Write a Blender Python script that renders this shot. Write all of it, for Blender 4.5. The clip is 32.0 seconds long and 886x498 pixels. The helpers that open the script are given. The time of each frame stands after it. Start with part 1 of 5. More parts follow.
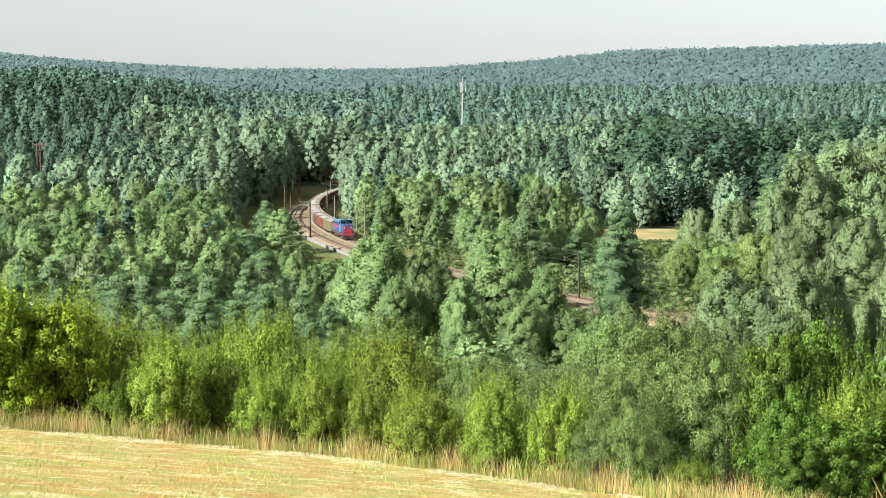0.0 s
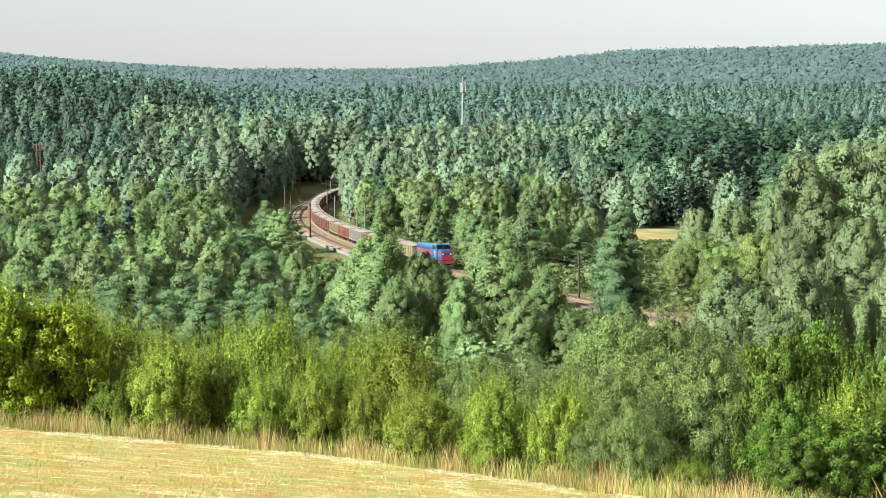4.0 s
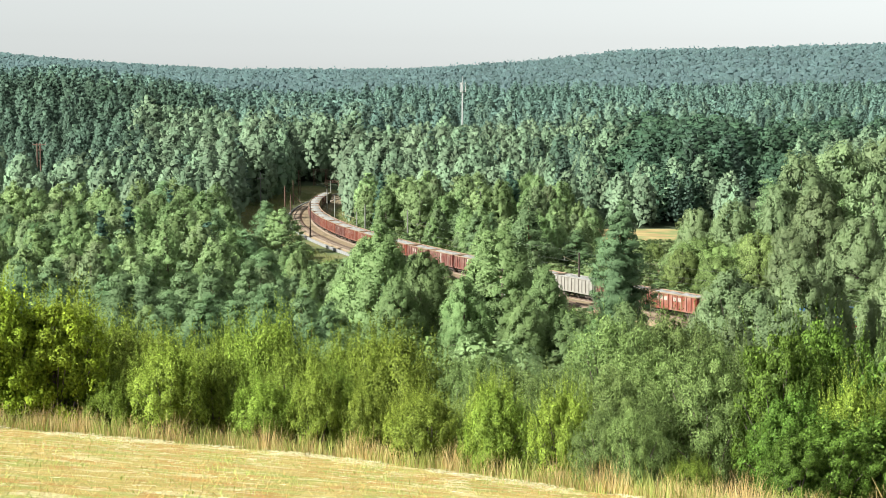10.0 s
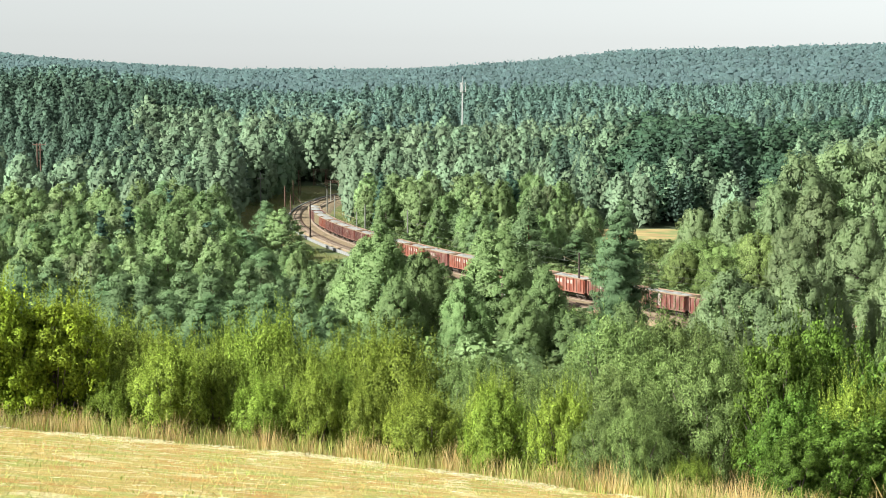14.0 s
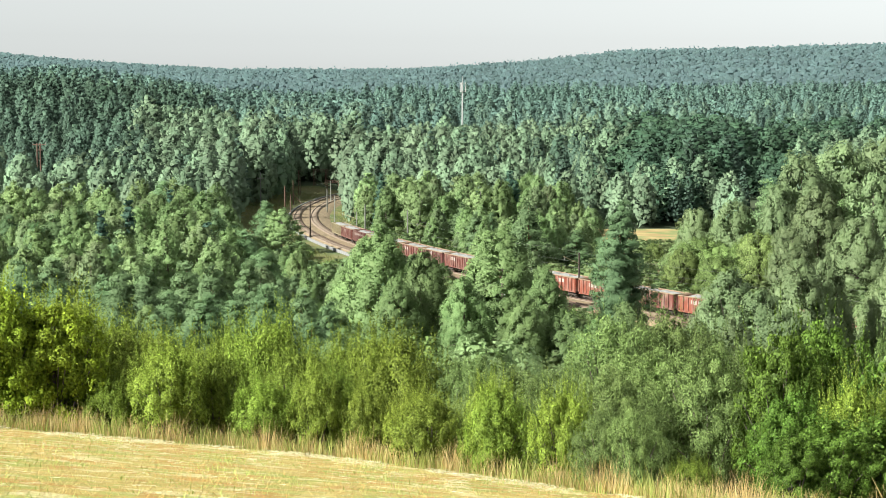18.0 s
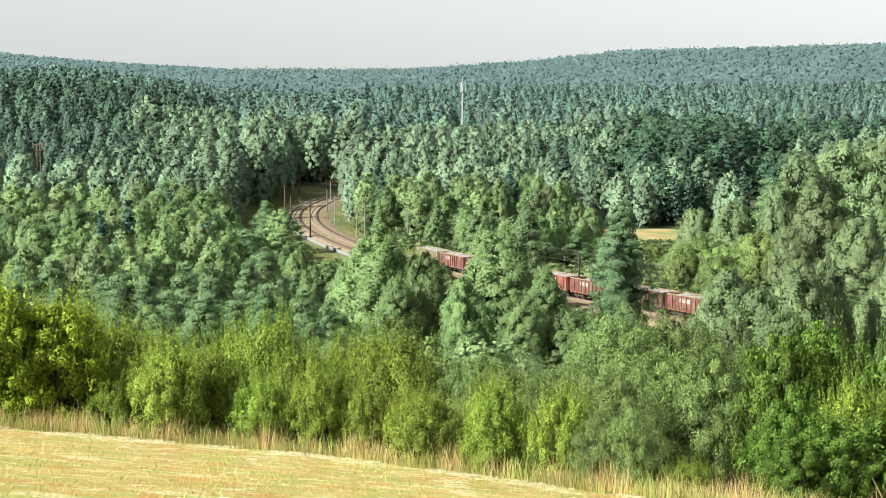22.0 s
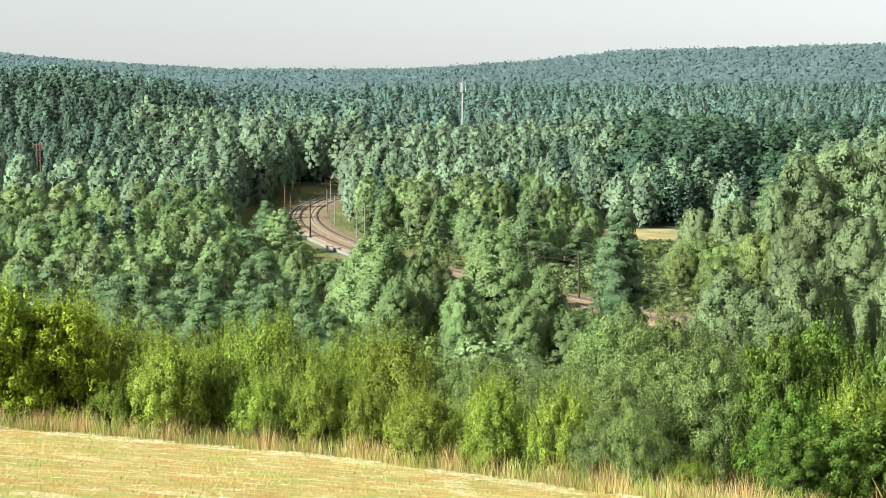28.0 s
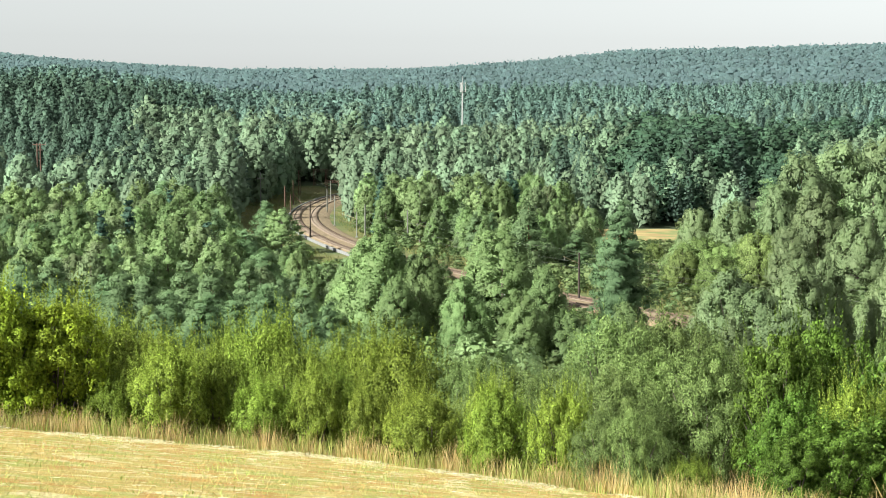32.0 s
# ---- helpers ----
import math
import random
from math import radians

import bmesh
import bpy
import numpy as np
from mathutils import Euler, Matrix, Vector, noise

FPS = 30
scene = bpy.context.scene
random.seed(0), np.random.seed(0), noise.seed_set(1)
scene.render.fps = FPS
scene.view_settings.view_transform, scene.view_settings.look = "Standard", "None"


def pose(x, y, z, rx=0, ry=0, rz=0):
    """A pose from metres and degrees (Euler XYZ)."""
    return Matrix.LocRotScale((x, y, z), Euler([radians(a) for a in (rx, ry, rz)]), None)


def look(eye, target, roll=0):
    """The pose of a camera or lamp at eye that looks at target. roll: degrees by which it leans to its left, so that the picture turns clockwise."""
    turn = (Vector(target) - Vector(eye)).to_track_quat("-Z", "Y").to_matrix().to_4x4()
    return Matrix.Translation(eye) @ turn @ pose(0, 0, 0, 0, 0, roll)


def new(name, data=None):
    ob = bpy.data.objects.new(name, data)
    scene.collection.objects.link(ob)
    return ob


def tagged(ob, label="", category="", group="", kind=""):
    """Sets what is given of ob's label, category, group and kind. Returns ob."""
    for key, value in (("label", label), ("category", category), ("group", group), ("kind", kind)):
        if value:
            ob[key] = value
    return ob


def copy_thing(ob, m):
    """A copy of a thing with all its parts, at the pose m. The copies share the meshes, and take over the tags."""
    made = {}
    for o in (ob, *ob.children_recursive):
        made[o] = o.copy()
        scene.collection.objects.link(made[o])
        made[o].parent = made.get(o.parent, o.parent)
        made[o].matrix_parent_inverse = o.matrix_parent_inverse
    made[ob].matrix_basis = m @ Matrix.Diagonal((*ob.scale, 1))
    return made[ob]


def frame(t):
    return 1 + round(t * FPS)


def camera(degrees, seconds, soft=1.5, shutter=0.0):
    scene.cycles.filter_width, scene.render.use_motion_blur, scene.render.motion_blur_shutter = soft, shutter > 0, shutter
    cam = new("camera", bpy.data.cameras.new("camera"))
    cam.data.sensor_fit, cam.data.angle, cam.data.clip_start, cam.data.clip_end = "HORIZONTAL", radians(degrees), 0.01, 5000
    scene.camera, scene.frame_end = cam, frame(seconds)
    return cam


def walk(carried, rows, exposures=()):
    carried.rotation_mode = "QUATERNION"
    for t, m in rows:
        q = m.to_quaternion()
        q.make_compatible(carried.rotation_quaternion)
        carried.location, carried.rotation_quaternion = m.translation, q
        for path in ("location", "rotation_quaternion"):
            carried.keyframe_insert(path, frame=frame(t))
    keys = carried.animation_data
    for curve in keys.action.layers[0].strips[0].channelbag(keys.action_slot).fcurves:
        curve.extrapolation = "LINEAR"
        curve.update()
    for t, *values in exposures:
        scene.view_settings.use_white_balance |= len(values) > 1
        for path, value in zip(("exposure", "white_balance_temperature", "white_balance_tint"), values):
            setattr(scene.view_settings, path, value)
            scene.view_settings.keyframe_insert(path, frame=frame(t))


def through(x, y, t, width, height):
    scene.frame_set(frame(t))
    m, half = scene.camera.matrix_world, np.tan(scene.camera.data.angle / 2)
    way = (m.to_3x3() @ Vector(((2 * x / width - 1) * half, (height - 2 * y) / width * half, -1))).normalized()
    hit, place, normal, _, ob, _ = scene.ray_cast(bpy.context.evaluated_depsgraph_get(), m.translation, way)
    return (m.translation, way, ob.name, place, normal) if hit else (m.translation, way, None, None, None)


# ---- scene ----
cam = camera(27.36, 32.0, soft=0.65)
EYE = (0.0, 0.0, 28.65)
STAND = pose(*EYE, 90 - 4.24, 0, 0)
walk(cam, [(0.0, STAND), (32.0, STAND)], exposures=[(0.0, 1.72, 5950, 4), (32.0, 1.72, 5950, 4)])

# ---- light: low warm sun from behind the viewer's left, hazy pale sky ----
SUN_AZ, SUN_EL = radians(241), radians(33)
TO_SUN = Vector((math.sin(SUN_AZ) * math.cos(SUN_EL), math.cos(SUN_AZ) * math.cos(SUN_EL), math.sin(SUN_EL)))
sun = new("sun", bpy.data.lights.new("sun", "SUN"))
sun.data.energy, sun.data.angle, sun.data.color = 3.9, radians(1.5), (1.0, 0.94, 0.82)
sun.matrix_basis = look(TO_SUN * 300, (0, 0, 0))

world = bpy.data.worlds.new("world")
scene.world = world
world.use_nodes = True
wn, wl = world.node_tree.nodes, world.node_tree.links
sky = wn.new("ShaderNodeTexSky")
sky.sky_type, sky.sun_disc = "NISHITA", False
sky.sun_elevation, sky.sun_rotation = SUN_EL, SUN_AZ
sky.air_density, sky.dust_density, sky.ozone_density = 1.2, 0.95, 1.0
hazy = wn.new("ShaderNodeHueSaturation")
hazy.inputs["Saturation"].default_value = 0.06
hazy.inputs["Value"].default_value = 1.0
wl.new(sky.outputs["Color"], hazy.inputs["Color"])
veil = wn.new("ShaderNodeMix")
veil.data_type, veil.blend_type = "RGBA", "MULTIPLY"
veil.inputs[0].default_value = 1.0
veil.inputs[7].default_value = (1.0, 0.958, 0.905, 1)
wl.new(hazy.outputs["Color"], veil.inputs[6])
wl.new(veil.outputs[2], wn["Background"].inputs["Color"])
wn["Background"].inputs["Strength"].default_value = 0.0482


# ---- materials ----
def material(name):
    m = bpy.data.materials.new(name)
    m.use_nodes = True
    return m, m.node_tree.nodes, m.node_tree.links, m.node_tree.nodes["Principled BSDF"]


def mixer(n, l, a, b, factor):
    """Mix of two colours or sockets by a factor socket."""
    x = n.new("ShaderNodeMix")
    x.data_type = "RGBA"
    for socket, value in ((x.inputs[6], a), (x.inputs[7], b)):
        if isinstance(value, tuple):
            socket.default_value = (*value, 1)
        else:
            l.new(value, socket)
    l.new(factor, x.inputs[0])
    return x.outputs[2]


def spots(n, l, scale, detail=4.0, low=0.35, high=0.65, stretch=None):
    """Noise in the object's metres, spread between two thresholds."""
    co = n.new("ShaderNodeTexCoord")
    source = co.outputs["Object"]
    if stretch:
        mp = n.new("ShaderNodeMapping")
        mp.inputs["Rotation"].default_value = (0, 0, stretch[0])
        mp.inputs["Scale"].default_value = stretch[1]
        l.new(source, mp.inputs["Vector"])
        source = mp.outputs["Vector"]
    t = n.new("ShaderNodeTexNoise")
    t.inputs["Scale"].default_value, t.inputs["Detail"].default_value = scale, detail
    l.new(source, t.inputs["Vector"])
    r = n.new("ShaderNodeMapRange")
    r.inputs["From Min"].default_value, r.inputs["From Max"].default_value = low, high
    l.new(t.outputs["Fac"], r.inputs["Value"])
    return r.outputs["Result"]


def solid(name, a, b, scale=3.0, rough=0.8, metal=0.0, bump=0.0, fine=None, random_tint=0.0):
    """A surface with stains between two colours, fine grain and some relief."""
    m, n, l, p = material(name)
    col = mixer(n, l, a, b, spots(n, l, scale))
    grain = spots(n, l, fine or scale * 9, 3.0, 0.3, 0.7)
    col = mixer(n, l, col, tuple(c * 0.62 for c in a), grain_share(n, l, grain, 0.45))
    if random_tint:
        info = n.new("ShaderNodeObjectInfo")
        hsv = n.new("ShaderNodeHueSaturation")
        r = n.new("ShaderNodeMapRange")
        r.inputs["To Min"].default_value, r.inputs["To Max"].default_value = 1 - random_tint, 1 + random_tint
        l.new(info.outputs["Random"], r.inputs["Value"])
        l.new(r.outputs["Result"], hsv.inputs["Value"])
        l.new(col, hsv.inputs["Color"])
        col = hsv.outputs["Color"]
    l.new(col, p.inputs["Base Color"])
    p.inputs["Roughness"].default_value, p.inputs["Metallic"].default_value = rough, metal
    p.inputs["Specular IOR Level"].default_value = 0.3
    if bump:
        b = n.new("ShaderNodeBump")
        b.inputs["Strength"].default_value, b.inputs["Distance"].default_value = bump, 0.05
        l.new(grain, b.inputs["Height"])
        l.new(b.outputs["Normal"], p.inputs["Normal"])
    return m


def grain_share(n, l, socket, share):
    k = n.new("ShaderNodeMath")
    k.operation = "MULTIPLY"
    k.inputs[1].default_value = share
    l.new(socket, k.inputs[0])
    return k.outputs[0]


def foliage(name, dark, light, through=0.3, patch=0.35, tree_tint=0.2, rough=0.6, gloss=0.15, hue=0.010, joined_trees=False):
    """Leaves: colour varies from leaf to leaf, in patches and from tree to tree; light shines through."""
    m, n, l, p = material(name)
    geo = n.new("ShaderNodeNewGeometry")
    if joined_trees:
        info = n.new("ShaderNodeAttribute")
        info.attribute_name = "tree"
        own = info.outputs["Fac"]
    else:
        own = n.new("ShaderNodeObjectInfo").outputs["Random"]
    col = mixer(n, l, dark, light, geo.outputs["Random Per Island"])
    hsv = n.new("ShaderNodeHueSaturation")
    l.new(col, hsv.inputs["Color"])
    a = n.new("ShaderNodeMapRange")
    a.inputs["To Min"].default_value, a.inputs["To Max"].default_value = 1 - tree_tint, 1 + tree_tint
    l.new(own, a.inputs["Value"])
    b = n.new("ShaderNodeMapRange")
    b.inputs["To Min"].default_value, b.inputs["To Max"].default_value = 0.84, 1.16
    l.new(spots(n, l, patch), b.inputs["Value"])
    k = n.new("ShaderNodeMath")
    k.operation = "MULTIPLY"
    l.new(a.outputs["Result"], k.inputs[0])
    l.new(b.outputs["Result"], k.inputs[1])
    l.new(k.outputs[0], hsv.inputs["Value"])
    scatter = n.new("ShaderNodeMath")
    scatter.operation = "MULTIPLY"
    scatter.inputs[1].default_value = 7.31
    l.new(own, scatter.inputs[0])
    part_of = n.new("ShaderNodeMath")
    part_of.operation = "FRACT"
    l.new(scatter.outputs[0], part_of.inputs[0])
    h = n.new("ShaderNodeMapRange")
    h.inputs["To Min"].default_value, h.inputs["To Max"].default_value = 0.5 - hue, 0.5 + hue
    l.new(part_of.outputs[0], h.inputs["Value"])
    l.new(h.outputs["Result"], hsv.inputs["Hue"])
    l.new(hsv.outputs["Color"], p.inputs["Base Color"])
    p.inputs["Roughness"].default_value, p.inputs["Specular IOR Level"].default_value = rough, gloss
    tr = n.new("ShaderNodeBsdfTranslucent")
    l.new(hsv.outputs["Color"], tr.inputs["Color"])
    mx = n.new("ShaderNodeMixShader")
    mx.inputs[0].default_value = through
    l.new(p.outputs[0], mx.inputs[1])
    l.new(tr.outputs[0], mx.inputs[2])
    l.new(mx.outputs[0], n["Material Output"].inputs["Surface"])
    return m


LEAF_BROAD = foliage("broad_leaves", (0.173, 0.254, 0.097), (0.242, 0.33, 0.134), through=0.42)
LEAF_POPLAR = foliage("poplar_leaves", (0.172, 0.232, 0.106), (0.239, 0.303, 0.15), through=0.42)
LEAF_BIRCH = foliage("birch_leaves", (0.215, 0.301, 0.125), (0.287, 0.383, 0.17), through=0.42)
LEAF_PINE = foliage("pine_needles", (0.131, 0.202, 0.09), (0.177, 0.262, 0.118), through=0.3)
LEAF_DARK_PINE = foliage("dark_pine_needles", (0.08, 0.135, 0.063), (0.111, 0.174, 0.08), through=0.22)
LEAF_SPRUCE = foliage("spruce_needles", (0.052, 0.101, 0.07), (0.072, 0.133, 0.089), through=0.25)
LEAF_SHRUB = foliage("shrub_leaves", (0.107, 0.139, 0.021), (0.331, 0.431, 0.065), through=0.36, patch=0.8)
LEAF_MAPLE = foliage("maple_leaves", (0.118, 0.151, 0.013), (0.367, 0.469, 0.041), through=0.36, patch=0.8)
LEAF_WILLOW = foliage("willow_leaves", (0.09, 0.122, 0.038), (0.278, 0.378, 0.119), through=0.36, patch=0.8)
LEAF_OAK = foliage("oak_leaves", (0.059, 0.094, 0.014), (0.182, 0.291, 0.045), through=0.36, patch=0.8)
LEAF_UNDER = foliage("undergrowth_leaves", (0.124, 0.178, 0.068), (0.192, 0.248, 0.105), through=0.4, hue=0.015, joined_trees=True)
# leaves of the far woods: distance haze is mixed into these colours as blue
LEAF_HAZED = foliage("hazed_conifer_needles", (0.11, 0.18, 0.146), (0.138, 0.216, 0.174), through=0.35, patch=0.13, tree_tint=0.3, hue=0.015, joined_trees=True)
LEAF_HAZED_PINE = foliage("hazed_pine_needles", (0.072, 0.121, 0.082), (0.099, 0.151, 0.104), through=0.35, patch=0.13, tree_tint=0.3, hue=0.015, joined_trees=True)
LEAF_HAZED_BROAD = foliage("hazed_broad_leaves", (0.144, 0.218, 0.156), (0.178, 0.255, 0.185), through=0.35, patch=0.13, tree_tint=0.3, hue=0.015, joined_trees=True)
LEAF_HAZED_LIGHT = foliage("hazed_birch_leaves", (0.168, 0.236, 0.143), (0.199, 0.276, 0.168), through=0.35, patch=0.14, tree_tint=0.3, hue=0.015, joined_trees=True)
LEAF_HAZED_DEEP = foliage("hazed_alder_leaves", (0.057, 0.11, 0.064), (0.08, 0.136, 0.081), through=0.35, patch=0.14, tree_tint=0.3, hue=0.015, joined_trees=True)
# ridge leaves: pale blue haze painted into the base colour
LEAF_HAZED_HILL = foliage("hazed_hill_leaves", (0.216, 0.308, 0.308), (0.233, 0.327, 0.326), through=0.62, patch=0.02, tree_tint=0.05, hue=0.015, joined_trees=True)
BARK = solid("grey_brown_bark", (0.10, 0.08, 0.06), (0.19, 0.16, 0.13), 4, 0.9, bump=0.4)
BARK_PINE = solid("orange_pine_bark", (0.22, 0.11, 0.06), (0.14, 0.085, 0.06), 2, 0.9, bump=0.4)
BARK_BIRCH = solid("pale_birch_bark", (0.30, 0.28, 0.25), (0.15, 0.14, 0.12), 3, 0.8)
BALLAST = solid("tan_ballast", (0.29, 0.215, 0.13), (0.15, 0.115, 0.07), 0.8, 0.95, bump=0.5, fine=7)
SLEEPER = solid("weathered_sleeper", (0.20, 0.15, 0.11), (0.30, 0.24, 0.18), 1.0, 0.9)
RAIL = solid("rusty_rail_steel", (0.13, 0.08, 0.06), (0.22, 0.15, 0.11), 2, 0.55, 0.5)
CONCRETE = solid("pale_concrete", (0.27, 0.265, 0.26), (0.19, 0.185, 0.18), 0.8, 0.85, bump=0.2)
CONCRETE_GREY = solid("grey_concrete", (0.22, 0.22, 0.19), (0.15, 0.15, 0.13), 1.2, 0.85)
WOOD_POLE = solid("tarred_wooden_pole", (0.045, 0.035, 0.03), (0.08, 0.06, 0.045), 1.5, 0.85)
RUST_STEEL = solid("rust_brown_steel", (0.15, 0.085, 0.06), (0.105, 0.066, 0.052), 1.5, 0.75)
ARM_PAINT = solid("yellowed_arm_paint", (0.45, 0.40, 0.24), (0.36, 0.31, 0.18), 1.0, 0.6)
WIRE = solid("weathered_wire", (0.25, 0.25, 0.22), (0.18, 0.18, 0.16), 1.0, 0.5, 0.6)


# ---- mesh tools ----
def mesh_from(name, verts, faces, mat, smooth=False, normals=None):
    """A mesh from a vertex array and an array of quads or triangles."""
    verts, faces = np.asarray(verts, np.float32), np.asarray(faces, np.int32)
    me = bpy.data.meshes.new(name)
    k = faces.shape[1]
    me.vertices.add(len(verts))
    me.vertices.foreach_set("co", verts.ravel())
    me.loops.add(faces.size)
    me.loops.foreach_set("vertex_index", faces.ravel())
    me.polygons.add(len(faces))
    me.polygons.foreach_set("loop_start", np.arange(0, faces.size, k, dtype=np.int32))
    if smooth:
        me.polygons.foreach_set("use_smooth", np.ones(len(faces), bool))
    me.update(calc_edges=True)
    me.validate()
    me.materials.append(mat)
    if normals is not None:
        me.attributes.new("custom_normal", "FLOAT_VECTOR", "POINT").data.foreach_set("vector", np.asarray(normals, np.float32).ravel())
    return me


def part(name, bm, mat, parent, label="", m=None):
    """Links a bmesh as one mesh object under a thing or a part."""
    me = bpy.data.meshes.new(name)
    bm.to_mesh(me)
    bm.free()
    me.materials.append(mat)
    return link(name, me, parent, label, m)


def link(name, me, parent, label="", m=None):
    ob = new(name, me)
    ob.parent = parent
    if m is not None:
        ob.matrix_basis = m
    if label:
        tagged(ob, label)
    return ob


def box(bm, x0, x1, y0, y1, z0, z1, bevel=0.0):
    made = bmesh.ops.create_cube(bm, size=1.0, matrix=Matrix.Translation(((x0 + x1) / 2, (y0 + y1) / 2, (z0 + z1) / 2))
                                 @ Matrix.Diagonal((x1 - x0, y1 - y0, z1 - z0, 1)))
    if bevel:
        edges = {e for v in made["verts"] for e in v.link_edges}
        bmesh.ops.bevel(bm, geom=list(edges), offset=bevel, segments=1, affect="EDGES")
    return bm


def boxed(*dims, bevel=0.0):
    return box(bmesh.new(), *dims, bevel=bevel)


def rod(bm, a, b, r0, r1=None, sides=8):
    """A tapered round rod from a to b."""
    a, b = Vector(a), Vector(b)
    m = Matrix.Translation((a + b) / 2) @ (b - a).to_track_quat("Z", "Y").to_matrix().to_4x4()
    bmesh.ops.create_cone(bm, cap_ends=True, segments=sides, radius1=r0, radius2=r0 if r1 is None else r1, depth=(b - a).length, matrix=m)
    return bm


def tube(points, radii, sides=5):
    """Vertices and quads of a bent, tapered limb."""
    points = np.asarray(points, float)
    rings = []
    for i, p in enumerate(points):
        d = points[min(i + 1, len(points) - 1)] - points[max(i - 1, 0)]
        d /= np.linalg.norm(d) + 1e-9
        u = np.cross(d, (0.31, 0.95, 0.1))
        u /= np.linalg.norm(u) + 1e-9
        w = np.cross(d, u)
        a = np.arange(sides) / sides * 2 * np.pi
        rings.append(p + radii[i] * (np.cos(a)[:, None] * u + np.sin(a)[:, None] * w))
    v = np.concatenate(rings)
    f = [(i * sides + j, i * sides + (j + 1) % sides, (i + 1) * sides + (j + 1) % sides, (i + 1) * sides + j)
         for i in range(len(points) - 1) for j in range(sides)]
    return v, np.array(f)


def joined(pieces):
    """Joins vertex and face arrays, and normals where the pieces have them."""
    vs, fs, more, k = [], [], [], 0
    for v, f, *n in pieces:
        vs.append(v)
        fs.append(f + k)
        more += n
        k += len(v)
    out = (np.concatenate(vs), np.concatenate(fs))
    return (*out, np.concatenate(more)) if more else out


def crown_mesh(crown, mat):
    v, f, shown = crown
    return mesh_from("crown", v, f, mat, False, shown)


# ---- the line of the railway in plan ----
KNOTS = np.array([-620.0, -480, -360, -240, -120, 0, 520])
BENDS = np.array([2.16, 2.22, 1.25, 1.59, 1.30, 1.65, 1.5]) * 1e-3
ARC0, ARC1 = -640.0, 520.0
arc = np.arange(ARC0, ARC1 + 0.5, 1.0)
turn = np.concatenate([[0], np.cumsum(np.interp(arc[:-1] + 0.5, KNOTS, BENDS))])
zero = int(round(-ARC0))
heading = 0.4696 + turn - turn[zero]
line_x = np.concatenate([[0], np.cumsum(np.sin(heading[:-1] + np.diff(heading) / 2))])
line_y = np.concatenate([[0], np.cumsum(-np.cos(heading[:-1] + np.diff(heading) / 2))])
line_x += 35.52 - line_x[zero]
line_y += 253.6 - line_y[zero]


def on_line(a, side=0.0):
    """Place and heading on the near track at arc length a; side: metres to the outside of the bend."""
    h = np.interp(a, arc, heading)
    return np.interp(a, arc, line_x) - side * np.cos(h), np.interp(a, arc, line_y) - side * np.sin(h), h


def line_gap(x, y):
    """Distance to the middle of the railway and the arc length there."""
    x, y = np.atleast_1d(x).astype(float), np.atleast_1d(y).astype(float)
    mx, my, _ = on_line(arc[::4], 2.4)
    gap, where = np.empty(len(x)), np.empty(len(x))
    for i in range(0, len(x), 4000):
        d = np.hypot(x[i:i + 4000, None] - mx, y[i:i + 4000, None] - my)
        j = d.argmin(1)
        gap[i:i + 4000], where[i:i + 4000] = d[np.arange(len(j)), j], arc[::4][j]
    return gap, where


def smooth(t):
    t = np.clip(t, 0, 1)
    return t * t * (3 - 2 * t)


def height(x, y):
    """The lie of the land."""
    x, y = np.atleast_1d(x).astype(float), np.atleast_1d(y).astype(float)
    r = np.hypot(x, y)
    hill = 27 - 0.1616 * np.maximum(y, 0) + 0.02 * np.clip(-y, 0, 120) - 0.09 * np.maximum(x, -60)
    tilt = np.clip(x / np.maximum(y, 60), -0.5, 0.5)
    ahead = smooth((y - 60) / 200)
    rise = 0.058 * np.clip(y - 640, 0, 620) * (1 - 0.25 * smooth((-tilt - 0.02) / 0.1))
    left = 0.125 * np.clip(-x - 62, 0, 170) * smooth((y - 330) / 260)
    right = 0.05 * np.clip(x - 75, 0, 200) * smooth((y - 380) / 200) * (1 - 0.8 * smooth((y - 700) / 500))
    ridge = np.interp(tilt, [-0.26, -0.2, -0.12, -0.02, 0.05, 0.1, 0.26], [118, 103, 90, 91, 104, 120, 129])
    far = smooth((r - 1350) / 1600)
    knoll = 5.0 * smooth((y - 480) / 100) * smooth((tilt + 0.05) / 0.03)
    land = -1.3 + ahead * (rise + left + right + knoll)
    land = land * (1 - far) + ridge * far
    land += 0.5 * np.sin(x / 37) * np.sin(y / 43 + 1) * smooth((r - 60) / 60)
    z = np.maximum(hill, land) + 1.6 * np.exp(-np.abs(hill - land) / 3.0)
    gap, _ = line_gap(x, y)
    bed = smooth((gap - 6.5) / 14)
    z = z * bed + (-0.75) * (1 - bed)
    return z


def ground_at(x, y):
    return float(height(x, y)[0])


